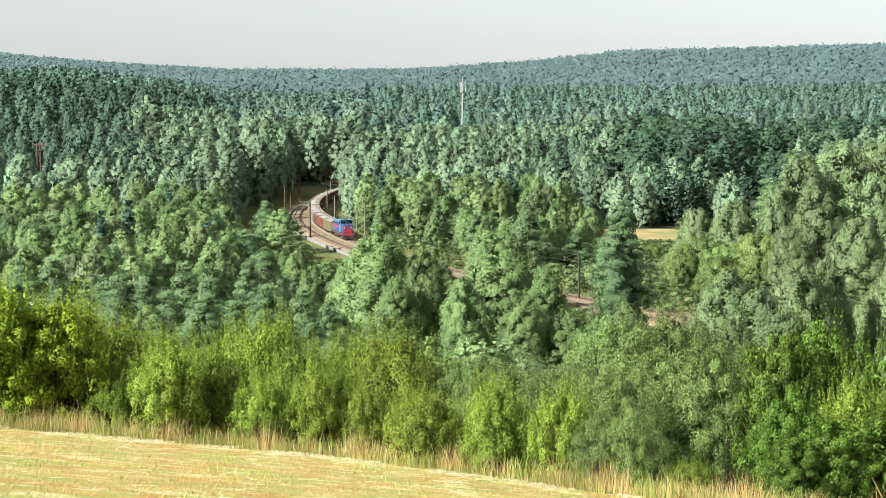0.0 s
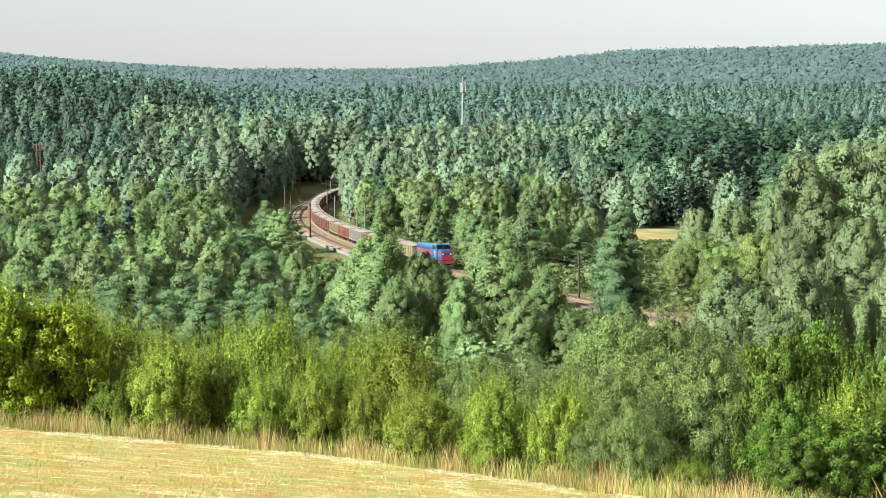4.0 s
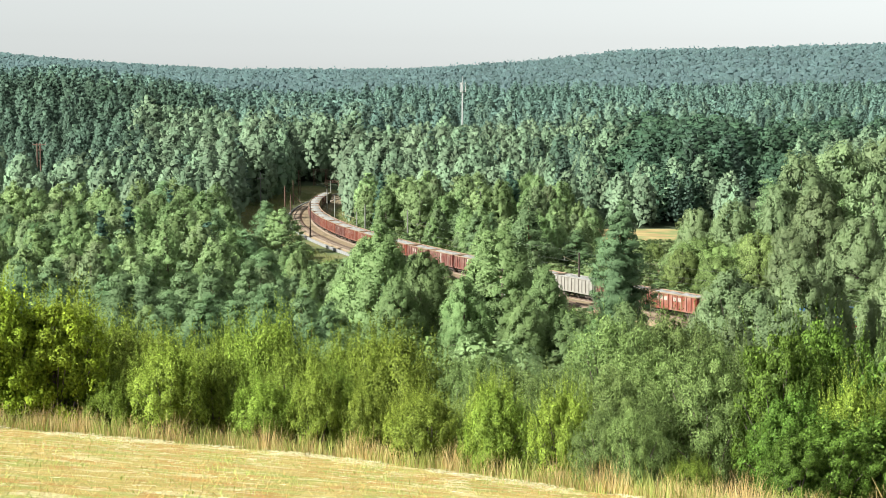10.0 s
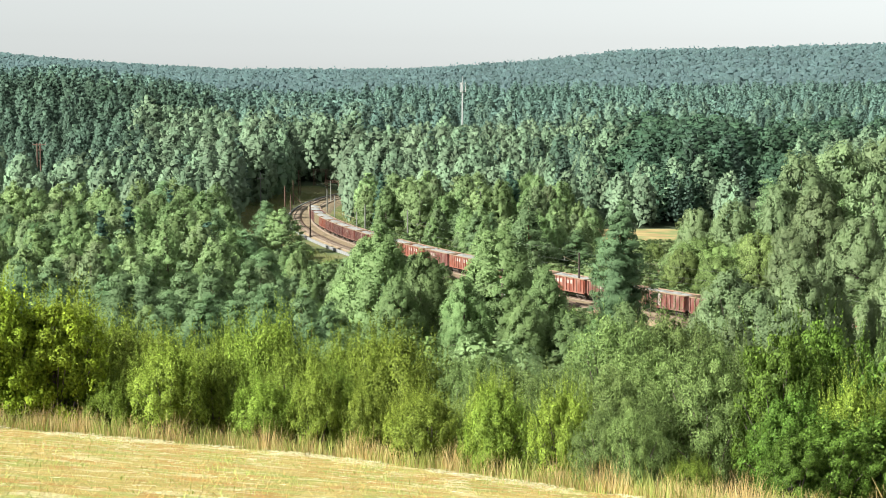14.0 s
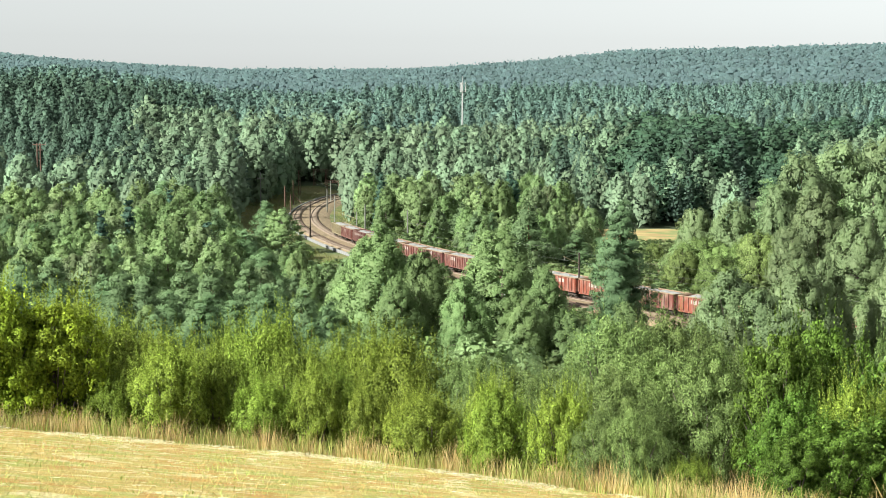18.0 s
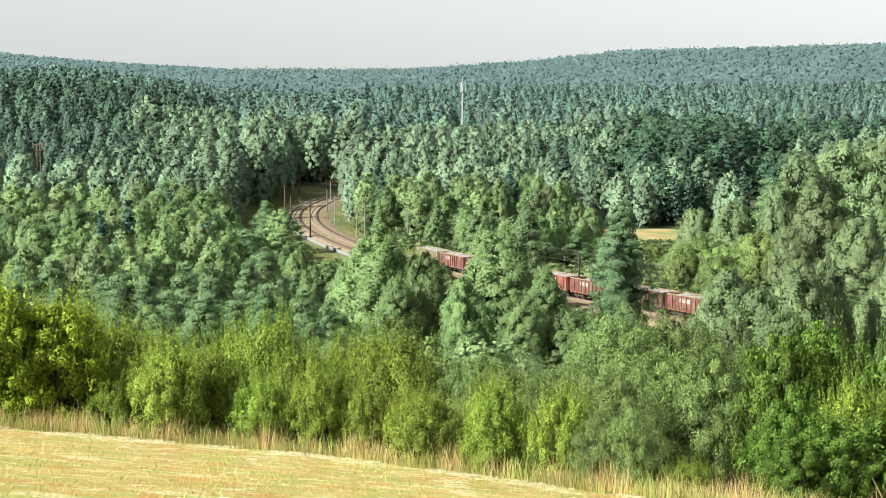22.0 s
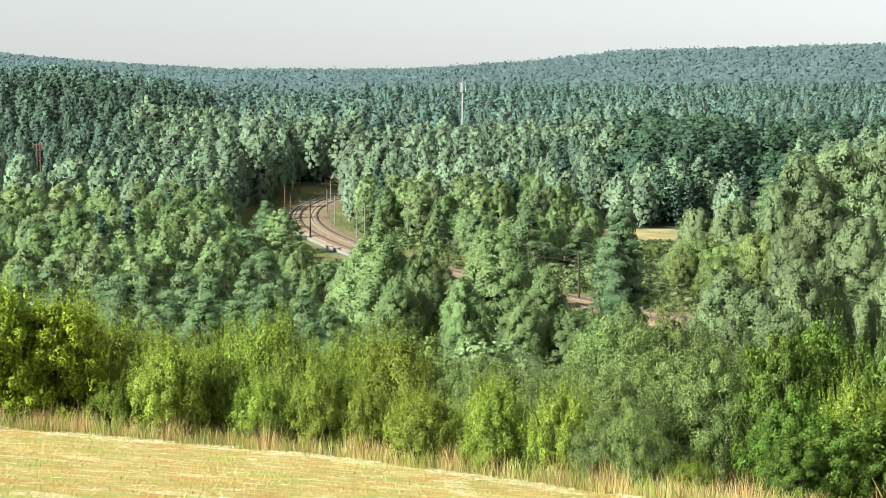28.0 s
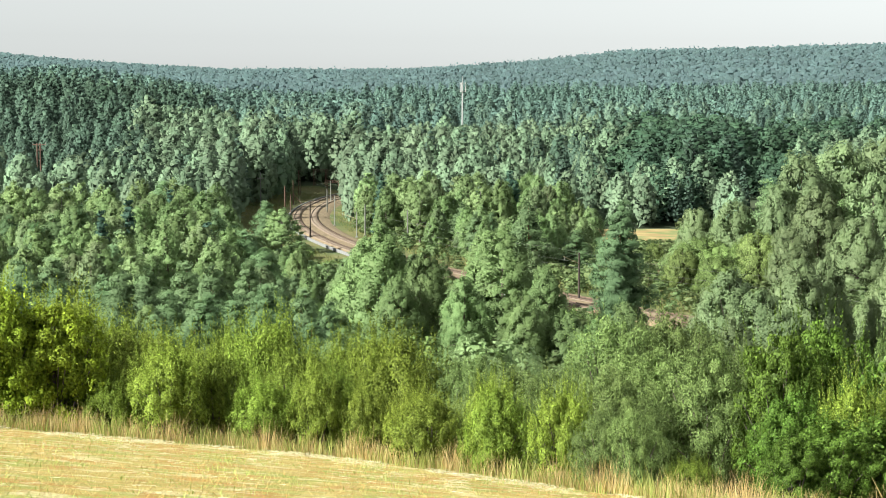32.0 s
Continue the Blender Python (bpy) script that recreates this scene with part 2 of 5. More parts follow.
# ---- ground: one sheet to the horizon ----


def streaks(n, l, scale, detail, low, high, long_, turn_by=-17.0):
    """Noise drawn out along the mowing direction; long_: how many times longer than wide."""
    co, mp = n.new("ShaderNodeTexCoord"), n.new("ShaderNodeMapping")
    mp.vector_type = "TEXTURE"
    mp.inputs["Rotation"].default_value, mp.inputs["Scale"].default_value = (0, 0, radians(turn_by)), (long_, 1.0, 1.0)
    l.new(co.outputs["Object"], mp.inputs["Vector"])
    t = n.new("ShaderNodeTexNoise")
    t.inputs["Scale"].default_value, t.inputs["Detail"].default_value = scale, detail
    l.new(mp.outputs["Vector"], t.inputs["Vector"])
    r = n.new("ShaderNodeMapRange")
    r.inputs["From Min"].default_value, r.inputs["From Max"].default_value = low, high
    l.new(t.outputs["Fac"], r.inputs["Value"])
    return r.outputs["Result"]


def mown_field():
    """Mown field: pale straw in swaths along the slope, ochre stubble and green regrowth in drifts."""
    m, n, l, p = material("mown_straw_field")
    col = mixer(n, l, (0.39, 0.28, 0.075), (0.49, 0.39, 0.13), streaks(n, l, 1.0, 6.0, 0.42, 0.60, 0.9))
    col = mixer(n, l, col, (0.27, 0.31, 0.065), grain_share(n, l, streaks(n, l, 0.6, 6.0, 0.50, 0.57, 0.8), 0.85))
    col = mixer(n, l, col, (0.42, 0.215, 0.06), grain_share(n, l, streaks(n, l, 0.9, 6.0, 0.52, 0.60, 0.9, -8.0), 0.8))
    col = mixer(n, l, col, (0.66, 0.57, 0.32), grain_share(n, l, streaks(n, l, 1.2, 7.0, 0.55, 0.63, 0.9, -25.0), 0.75))
    col = mixer(n, l, col, (0.52, 0.43, 0.20), grain_share(n, l, streaks(n, l, 2.6, 6.0, 0.56, 0.66, 1.6, 30.0), 0.6))
    col = mixer(n, l, col, (0.29, 0.33, 0.075), grain_share(n, l, streaks(n, l, 3.0, 5.0, 0.55, 0.66, 0.7), 0.6))
    fine = streaks(n, l, 12, 6.0, 0.38, 0.64, 0.9)
    col = mixer(n, l, col, (0.30, 0.22, 0.07), grain_share(n, l, fine, 0.45))
    l.new(col, p.inputs["Base Color"])
    p.inputs["Roughness"].default_value, p.inputs["Specular IOR Level"].default_value = 0.9, 0.2
    b = n.new("ShaderNodeBump")
    b.inputs["Strength"].default_value, b.inputs["Distance"].default_value = 0.5, 0.05
    l.new(fine, b.inputs["Height"])
    l.new(b.outputs["Normal"], p.inputs["Normal"])
    return m


GRASS = solid("meadow_grass", (0.085, 0.115, 0.035), (0.19, 0.165, 0.065), 0.06, 0.95, bump=0.6, fine=1.2)
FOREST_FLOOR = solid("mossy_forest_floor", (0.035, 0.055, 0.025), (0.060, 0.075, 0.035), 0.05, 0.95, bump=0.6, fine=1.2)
# far slope carries the same painted haze as the ridge leaves
HAZED_SLOPE = solid("hazed_wooded_slope", (0.135, 0.197, 0.188), (0.165, 0.233, 0.222), 0.02, 0.95, bump=0.3, fine=0.1)
STUBBLE = mown_field()
EDGE_X = [-40, -11.9, -7.4, -2.9, 1.6, 4.3, 8, 14, 22]
EDGE_Y = [47, 48.5, 48.8, 48.6, 43.2, 39.4, 34, 25, 10]


def make_ground():
    near = np.arange(-17, 17.01, 0.2)
    wide = np.concatenate([near, np.arange(20, 341, 4.0)])
    ang = np.radians(wide)
    rad = np.concatenate([[0.01], np.geomspace(1.0, 30, 60), np.linspace(30.3, 60, 150), np.geomspace(61, 4700, 230)])
    a, r = np.meshgrid(ang, rad)
    x, y = (r * np.sin(a)).ravel(), (r * np.cos(a)).ravel() - 0.5
    z = height(x, y)
    na, nr = len(ang), len(rad)
    i, j = np.meshgrid(np.arange(nr - 1), np.arange(na), indexing="ij")
    i, j = i.ravel(), j.ravel()
    k = (j + 1) % na
    faces = np.stack([i * na + j, i * na + k, (i + 1) * na + k, (i + 1) * na + j], 1)[:, ::-1]
    me = mesh_from("ground", np.stack([x, y, z], 1), faces, GRASS, smooth=True)
    me.materials.append(STUBBLE)
    cx, cy = x[faces].mean(1), y[faces].mean(1)
    straw = (cy < np.interp(cx, EDGE_X, EDGE_Y)) & (np.abs(cx) < 60) & (cy > -60)
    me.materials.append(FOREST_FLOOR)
    me.materials.append(HAZED_SLOPE)
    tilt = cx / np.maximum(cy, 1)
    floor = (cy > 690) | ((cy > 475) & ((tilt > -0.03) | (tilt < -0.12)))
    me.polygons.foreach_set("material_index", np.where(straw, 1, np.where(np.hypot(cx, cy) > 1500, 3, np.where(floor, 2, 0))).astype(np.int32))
    tagged(new("ground", me), "grassy valley and mown yellow straw field on a slope", "ground", kind="structure")


def make_hay_field():
    """The small ripe field beyond the line, with a worn green edge."""
    m, n, l, p = material("ripe_hay_field")
    col = mixer(n, l, (0.28, 0.195, 0.075), (0.36, 0.275, 0.11), spots(n, l, 0.16, 4.0, 0.4, 0.6))
    col = mixer(n, l, col, (0.17, 0.19, 0.06), spots(n, l, 0.11, 5.0, 0.47, 0.58))
    l.new(col, p.inputs["Base Color"])
    p.inputs["Roughness"].default_value = 0.95
    gx, gy = np.meshgrid(np.linspace(28, 76, 49), np.linspace(428, 480, 53))
    inside = np.minimum.reduce([gx - 31, 73 - gx, gy - (436 + 3 * np.sin(gx / 7)), 476 - gy])
    z = height(gx.ravel(), gy.ravel()) + np.clip(inside.ravel() * 0.25, -0.5, 0.3)
    i, j = np.meshgrid(np.arange(52), np.arange(48), indexing="ij")
    i, j = i.ravel(), j.ravel()
    me = mesh_from("hay_field", np.stack([gx.ravel(), gy.ravel(), z], 1), np.stack([i * 49 + j, i * 49 + j + 1, (i + 1) * 49 + j + 1, (i + 1) * 49 + j], 1), m, smooth=True)
    tagged(new("hay_field", me), "small tan hay field beyond the railway", "field", kind="structure")


def ribbon(name, sections, mat, a0, a1, step, z):
    """A band along the line: sections are pairs of side offset and height."""
    aa = np.arange(a0, a1 + step / 2, step)
    k = len(sections)
    rows = []
    for side, up in sections:
        x, y, _ = on_line(aa, side)
        rows.append(np.stack([x, y, np.full(len(aa), z + up)], 1))
    v = np.stack(rows, 1).reshape(-1, 3)
    f = [(i * k + j, i * k + j + 1, (i + 1) * k + j + 1, (i + 1) * k + j) for i in range(len(aa) - 1) for j in range(k - 1)]
    return mesh_from(name, v, f, mat)


TRACK_SIDES = (0.0, 4.7)


def make_railway():
    rng = np.random.default_rng(3)
    bed = new("ballast_bed", ribbon("ballast_bed", [(-4.6, -0.8), (-2.6, -0.18), (0, -0.12), (2.3, -0.2), (4.7, -0.12), (6.4, -0.22), (6.75, -0.8)],
                                    BALLAST, ARC0, ARC1, 4, 0.0))
    tagged(bed, "tan ballast bed of a curved double railway line", "ballast", kind="structure")
    for side in TRACK_SIDES:
        track = tagged(new("railway_track"), "rusty rails on weathered sleepers in tan ballast", "railway track", "tracks of the line")
        x0, y0, _ = on_line(0.0, side)
        track.matrix_basis = pose(float(x0), float(y0), 0)
        shift = Matrix.Translation((-float(x0), -float(y0), 0))
        for o in (-0.755, 0.755):
            s = side + o
            me = ribbon("rail", [(s - 0.07, -0.12), (s - 0.07, -0.09), (s - 0.015, -0.06), (s - 0.036, 0.0), (s + 0.036, 0.0), (s + 0.015, -0.06), (s + 0.07, -0.09), (s + 0.07, -0.12)], RAIL, ARC0, ARC1, 3, 0.05)
            link("rail", me, track, "rusty steel rail", shift)
        aa = np.arange(-520, 60, 0.62)
        cx, cy, h = on_line(aa, side)
        half = np.array([(sx * 1.25, sy * 0.125, sz) for sz in (-0.16, -0.085) for sx, sy in ((-1, -1), (1, -1), (1, 1), (-1, 1))])
        jig = rng.normal(0, 0.02, len(aa))
        c, s = np.cos(h + jig), np.sin(h + jig)
        v = np.stack([cx[:, None] + half[:, 0] * c[:, None] - half[:, 1] * s[:, None],
                      cy[:, None] + half[:, 0] * s[:, None] + half[:, 1] * c[:, None],
                      np.broadcast_to(half[:, 2], (len(aa), 8))], 2).reshape(-1, 3)
        q = np.array([(4, 5, 6, 7), (0, 1, 5, 4), (1, 2, 6, 5), (2, 3, 7, 6), (3, 0, 4, 7)])
        f = (np.arange(len(aa))[:, None, None] * 8 + q).reshape(-1, 4)
        sl = link("sleeper_row", mesh_from("sleeper_row", v, f, SLEEPER), track, "weathered wooden sleepers", shift)
        tagged(sl, kind="stuff")
    # pale concrete cable trough along the outer edge, slab by slab
    trough = tagged(new("cable_trough"), "pale concrete cable trough along the outer edge of the ballast", "cable trough", kind="structure")
    slab = boxed(-0.26, 0.26, -0.99, 0.99, -0.5, 0.1, bevel=0.03)
    first = part("slab", slab, CONCRETE, trough)
    me = first.data
    rows = np.arange(-470, -40, 2.0)[:215]
    for n, a in enumerate(rows):
        x, y, h = on_line(a, 7.25)
        m = pose(float(x), float(y), -0.22 + rng.normal(0, 0.006), rng.normal(0, 0.25), rng.normal(0, 0.25), math.degrees(float(h)) + rng.normal(0, 0.25))
        if n == 0:
            first.matrix_basis = m
        else:
            link("slab", me, trough, m=m)


# ---- line-side masts, gantry, telegraph poles, phone mast ----
def catenary_mast(x, y, h, mat, words, arm=0.0, brace=None):
    """A mast with its footing, its bracket arm towards the track and an insulator."""
    mast = tagged(new("catenary_mast"), words, "railway mast", "masts along the line")
    z = ground_at(x, y)
    _, a = line_gap(x, y)
    tx, ty, hd = on_line(a[0], 2.4)
    toward = math.degrees(math.atan2(float(ty) - y, float(tx) - x))
    mast.matrix_basis = pose(x, y, z, 0, 0, toward)
    part("pole", rod(bmesh.new(), (0, 0, -0.3), (0, 0, h), 0.19, 0.13, 10), mat, mast)
    part("footing", boxed(-0.35, 0.35, -0.35, 0.35, -0.3, 0.25, bevel=0.05), CONCRETE_GREY, mast, "concrete footing")
    if arm:
        arm_part = part("bracket_arm", rod(bmesh.new(), (0.1, 0, h - 1.7), (arm, 0, h - 0.5), 0.055), ARM_PAINT, mast, "yellowish steel bracket arm")
        part("insulator", rod(bmesh.new(), (arm * 0.93, 0, h - 0.65), (arm * 0.93, 0, h - 1.15), 0.07, 0.05), CONCRETE_GREY, arm_part)
        part("stay", rod(bmesh.new(), (0.1, 0, h - 0.15), (arm * 0.9, 0, h - 0.6), 0.022, sides=5), WIRE, mast)
    if brace:
        part("brace", rod(bmesh.new(), (0.05, 0, h * 0.45), (brace, 0, 0.0), 0.1, 0.12), mat, mast)
    return mast


def telegraph_pole(x, y, h):
    p = tagged(new("telegraph_pole"), "pale wooden telegraph pole with one crossarm", "telegraph pole", "telegraph poles")
    p.matrix_basis = pose(x, y, ground_at(x, y), 0, 0, 0)
    part("pole", rod(bmesh.new(), (0, 0, -0.3), (0, 0, h), 0.17, 0.12), CONCRETE, p)
    c = part("crossarm", boxed(-1.15, 1.15, -0.08, 0.08, h - 2.1, h - 1.9, bevel=0.02), CONCRETE, p)
    for o in (-1.05, -0.6, 0.6, 1.05):
        part("insulator", rod(bmesh.new(), (o, 0, h - 1.9), (o, 0, h - 1.62), 0.06, 0.04), CONCRETE, c, "white insulator")


def lattice_gantry(x, y, h, brown):
    """A rust-brown gantry beside the tracks: lattice legs, beam, droppers."""
    g = tagged(new("lattice_gantry"), "rust-brown lattice gantry standing beside the tracks", "gantry", "rust-brown gantries")
    g.matrix_basis = pose(x, y, ground_at(x, y), 0, 0, 12)
    for sx in (-2.3, 2.3):
        leg = bmesh.new()
        for ox in (-0.32, 0.32):
            for oy in (-0.32, 0.32):
                rod(leg, (sx + ox, oy, 0), (sx + ox * 0.8, oy * 0.8, h), 0.06, sides=5)
        for k in range(7):
            z0, z1 = h * k / 7, h * (k + 1) / 7
            for oy in (-0.3, 0.3):
                rod(leg, (sx - 0.3, oy, z0), (sx + 0.3, oy, z1), 0.035, sides=4)
        part("leg", leg, brown, g)
    beam = bmesh.new()
    for oz in (-0.7, 0.0):
        for oy in (-0.3, 0.3):
            rod(beam, (-3.2, oy, h + oz), (3.2, oy, h + oz), 0.06, sides=5)
    for k in range(7):
        rod(beam, (-3.15 + k * 0.9, -0.3, h - 0.7 * (k % 2)), (-2.25 + k * 0.9, -0.3, h - 0.7 * ((k + 1) % 2)), 0.035, sides=4)
        rod(beam, (-3.15 + k * 0.9, 0.3, h - 0.7 * (k % 2)), (-2.25 + k * 0.9, 0.3, h - 0.7 * ((k + 1) % 2)), 0.035, sides=4)
    part("beam", beam, brown, g)
    for o in (-2.9, 2.9):
        d = part("dropper", rod(bmesh.new(), (o, 0, h - 0.6), (o, 0, h - 1.7), 0.05), brown, g)
        part("insulator", rod(bmesh.new(), (o, 0, h - 1.7), (o, 0, h - 2.1), 0.09, 0.06), CONCRETE, d, "white insulator")


def lattice_mast(x, y, h):
    m = tagged(new("lattice_mast"), "rust-brown steel lattice mast beside the line", "railway mast", "lattice masts")
    m.matrix_basis = pose(x, y, ground_at(x, y))
    for ox in (-0.35, 0.35):
        part("upright", rod(bmesh.new(), (ox, 0, -0.3), (ox * 0.7, 0, h), 0.1, 0.08), RUST_STEEL, m)
    for k in range(8):
        s = 1 if k % 2 else -1
        part("lacing", rod(bmesh.new(), (-0.33 * s, 0, h * k / 8), (0.33 * s, 0, h * (k + 1) / 8), 0.045, sides=5), RUST_STEEL, m)


def power_pole(x, y, h):
    """A pair of rusty posts with two crossbeams, insulators and a diagonal brace."""
    m = tagged(new("power_line_pole"), "rust-brown twin-post power line pole above the trees", "power pole")
    m.matrix_basis = pose(x, y, ground_at(x, y))
    for s in (-0.65, 0.25):
        part("post", rod(bmesh.new(), (s, 0, -0.5), (s, 0, h), 0.24, 0.17, 8), RUST_STEEL, m)
    for z, half in ((h - 0.5, 1.9), (h - 2.0, 0.9)):
        part("crossbeam", boxed(-half, half, -0.12, 0.12, z - 0.12, z + 0.12, bevel=0.02), RUST_STEEL, m)
    for s in (-1.8, 0.0, 1.8):
        part("insulator", rod(bmesh.new(), (s, 0, h - 0.4), (s, 0, h + 0.35), 0.1, 0.06, 8), CONCRETE_GREY, m)
    part("brace", rod(bmesh.new(), (-0.65, 0, h - 2.6), (0.65, 0, h - 0.5), 0.07), RUST_STEEL, m)


def phone_mast(x, y, h):
    m = tagged(new("phone_mast"), "tall white tubular phone mast above the forest", "phone mast")
    m.matrix_basis = pose(x, y, ground_at(x, y))
    white = solid("white_mast_paint", (0.40, 0.40, 0.39), (0.33, 0.33, 0.32), 0.4, 0.5)
    part("pole", rod(bmesh.new(), (0, 0, -0.5), (0, 0, h + 0.8), 0.46, 0.26, 14), white, m)
    for z in (h - 3.1, h + 0.1):
        ring = part("platform", rod(bmesh.new(), (0, 0, z), (0, 0, z + 0.25), 0.75, 0.75, 12), white, m)
        for k in range(3):
            t = 0.2 + k * 2.094
            part("bracket", rod(bmesh.new(), (0, 0, z + 0.12), (1.25 * math.cos(t), 1.25 * math.sin(t), z + 0.12), 0.09), white, ring)
    for k in range(3):
        t = 0.2 + k * 2.094
        cx, cy = 1.25 * math.cos(t), 1.25 * math.sin(t)
        part("antenna_panel", boxed(cx - 0.16, cx + 0.16, cy - 0.16, cy + 0.16, h - 3.2, h + 0.5, bevel=0.05), white, m)
    part("lightning_rod", rod(bmesh.new(), (0, 0, h + 0.8), (0, 0, h + 3), 0.09, 0.04), white, m)


def wire(name, points, sag, radius, words):
    """One or more spans of hanging wire as a thin curve."""
    cu = bpy.data.curves.new(name, "CURVE")
    cu.dimensions, cu.bevel_depth, cu.bevel_resolution = "3D", radius, 1
    for a, b in zip(points[:-1], points[1:]):
        sp = cu.splines.new("POLY")
        sp.points.add(12)
        for i in range(13):
            t = i / 12
            sp.points[i].co = (*(Vector(a).lerp(Vector(b), t) - Vector((0, 0, sag * 4 * t * (1 - t)))), 1)
    cu.materials.append(WIRE)
    tagged(new(name, cu), words, "wire", "overhead wires")


def make_lineside():
    dark, pale = "tarred dark wooden mast beside the railway", "grey concrete mast with a pale bracket arm beside the railway"
    catenary_mast(-31.4, 429.6, 8.8, WOOD_POLE, dark)
    catenary_mast(21.2, 282.6, 7.9, WOOD_POLE, "tarred dark mast with a yellowish bracket arm", arm=3.0)
    for x, y, h, arm in ((-34.6, 543, 7.1, 0), (-28.6, 480, 7.9, 0), (-20.6, 434, 6.2, 3.6), (-18.9, 441, 7.6, 0), (-8, 410, 8.2, 0), (-3.0, 392, 6.8, 2.8), (-37, 600, 7.4, 3.2)):
        catenary_mast(x, y, h, CONCRETE_GREY, pale if arm else "grey concrete mast beside the railway", arm=arm)
    for x, y, h in ((-48.6, 590, 8.0), (-49.7, 572, 7.0), (-44.8, 534, 5.8)):
        catenary_mast(x, y, h, RUST_STEEL, "rust-brown timber mast beside the railway", brace=3.2 if h > 7.5 else None)
    lattice_mast(-51.7, 655, 8.9)
    lattice_gantry(-39.6, 655, 5.6, RUST_STEEL)
    lattice_gantry(-38.0, 705, 7.0, RUST_STEEL)
    lattice_gantry(-46.5, 690, 6.4, RUST_STEEL)
    telegraph_pole(-59.5, 594, 11.4)
    telegraph_pole(-50.0, 742, 13.5)
    telegraph_pole(-54.0, 735, 17.0)
    power_pole(-115.6, 522, 20.4 - ground_at(-115.6, 522))
    phone_mast(7.5, 705, 40.3 - ground_at(7.5, 705))
    tops = [(*[float(v) for v in on_line(a, s)[:2]], 5.6) for a in range(-470, 121, 60) for s in (0.0,)]
    wire("contact_wire", tops, 0.25, 0.011, "thin overhead contact wire above the near track")
    tops = [(*[float(v) for v in on_line(a, 4.7)[:2]], 5.6) for a in range(-470, 121, 60)]
    wire("contact_wire", tops, 0.25, 0.011, "thin overhead contact wire above the outer track")
    for dx, dz in ((0.0, 0.0), (0.0, -1.2), (0.25, -1.35)):
        wire("roadside_wire", [(18.0 + dx, 80, 17.1 + dz), (19.9 + dx, 76, 17.9 + dz), (30 + dx, 60, 21.5 + dz)], 0.05, 0.009, "thin grey wire beside a drooping birch")
    side = [(*[float(v) for v in on_line(a, -3.6)[:2]], 6.7) for a in range(-470, 121, 60)]
    wire("feeder_wire", side, 0.5, 0.011, "thin grey feeder wire along the masts")


# ---- plants ----
def unit(v):
    return v / (np.linalg.norm(v, axis=-1, keepdims=True) + 1e-9)


def oval(s):
    """Crown outline of aspens and birches: fullest below the middle, drawn out to the top."""
    return np.sin(np.pi * np.clip(s, 0.03, 0.985) ** 0.62) ** 0.62


def dome(s):
    """Crown outline of oaks, willows and bushes: broad shoulders, round top."""
    return np.sqrt(np.clip(1 - np.clip(s, 0, 1) ** 2.8, 0.01, 1)) * (0.72 + 0.28 * np.clip(s * 3, 0, 1))


def flame(s):
    """Crown outline of pines: widest low down, tapering unevenly."""
    return np.minimum(1, 0.62 + 1.6 * s) * np.clip((1.05 - s) / 0.8, 0.02, 1) ** 0.75


def spire(s):
    """Crown outline of spruces."""
    return np.clip(1.02 - s, 0.02, 1) ** 0.85


def leafed(rng, centres, radii, away, per, leaf, aspect, squash=1.0, stray=0.3, lift=0.15, outer=0.75, calm=0.0, form=0.5):
    """Leaf blades over the outward side of each clump, lying as the clump's surface lies. Returns vertices, quads and shading normals."""
    n = len(centres) * per
    c, r, out = np.repeat(centres, per, 0), np.repeat(radii, per)[:, None], np.repeat(away, per, 0)
    d = unit(rng.normal(size=(n, 3)) + out * outer)
    depth = 0.74 + 0.34 * rng.random((n, 1)) ** 0.7
    pos = c + d * r * depth * np.array([1, 1, squash])
    normal = unit(d + out * 0.45 + rng.normal(size=(n, 3)) * stray + np.array([0, 0, lift]))
    t = unit(np.cross(normal, rng.normal(size=(n, 3))))
    b = np.cross(normal, t)
    size = leaf * (0.6 + 0.8 * rng.random((n, 1))) * 0.5
    t, b = t * size, b * size * aspect
    v = np.stack([pos - t, pos - b, pos + t, pos + b], 1).reshape(-1, 3)
    shown = unit(unit(d * form + out * (1.35 - form) + rng.normal(size=(n, 3)) * 0.14 + np.array([0, 0, 0.1])) * (1 - calm) + np.array([0, 0, calm]))
    return v, np.arange(4 * n).reshape(-1, 4), np.repeat(shown, 4, 0)


CUBE = unit(np.array([(x, y, z) for z in (-1, 1) for x, y in ((-1, -1), (1, -1), (1, 1), (-1, 1))], float))
CUBE_FACES = np.array([(0, 3, 2, 1), (4, 5, 6, 7), (0, 1, 5, 4), (1, 2, 6, 5), (2, 3, 7, 6), (3, 0, 4, 7)])


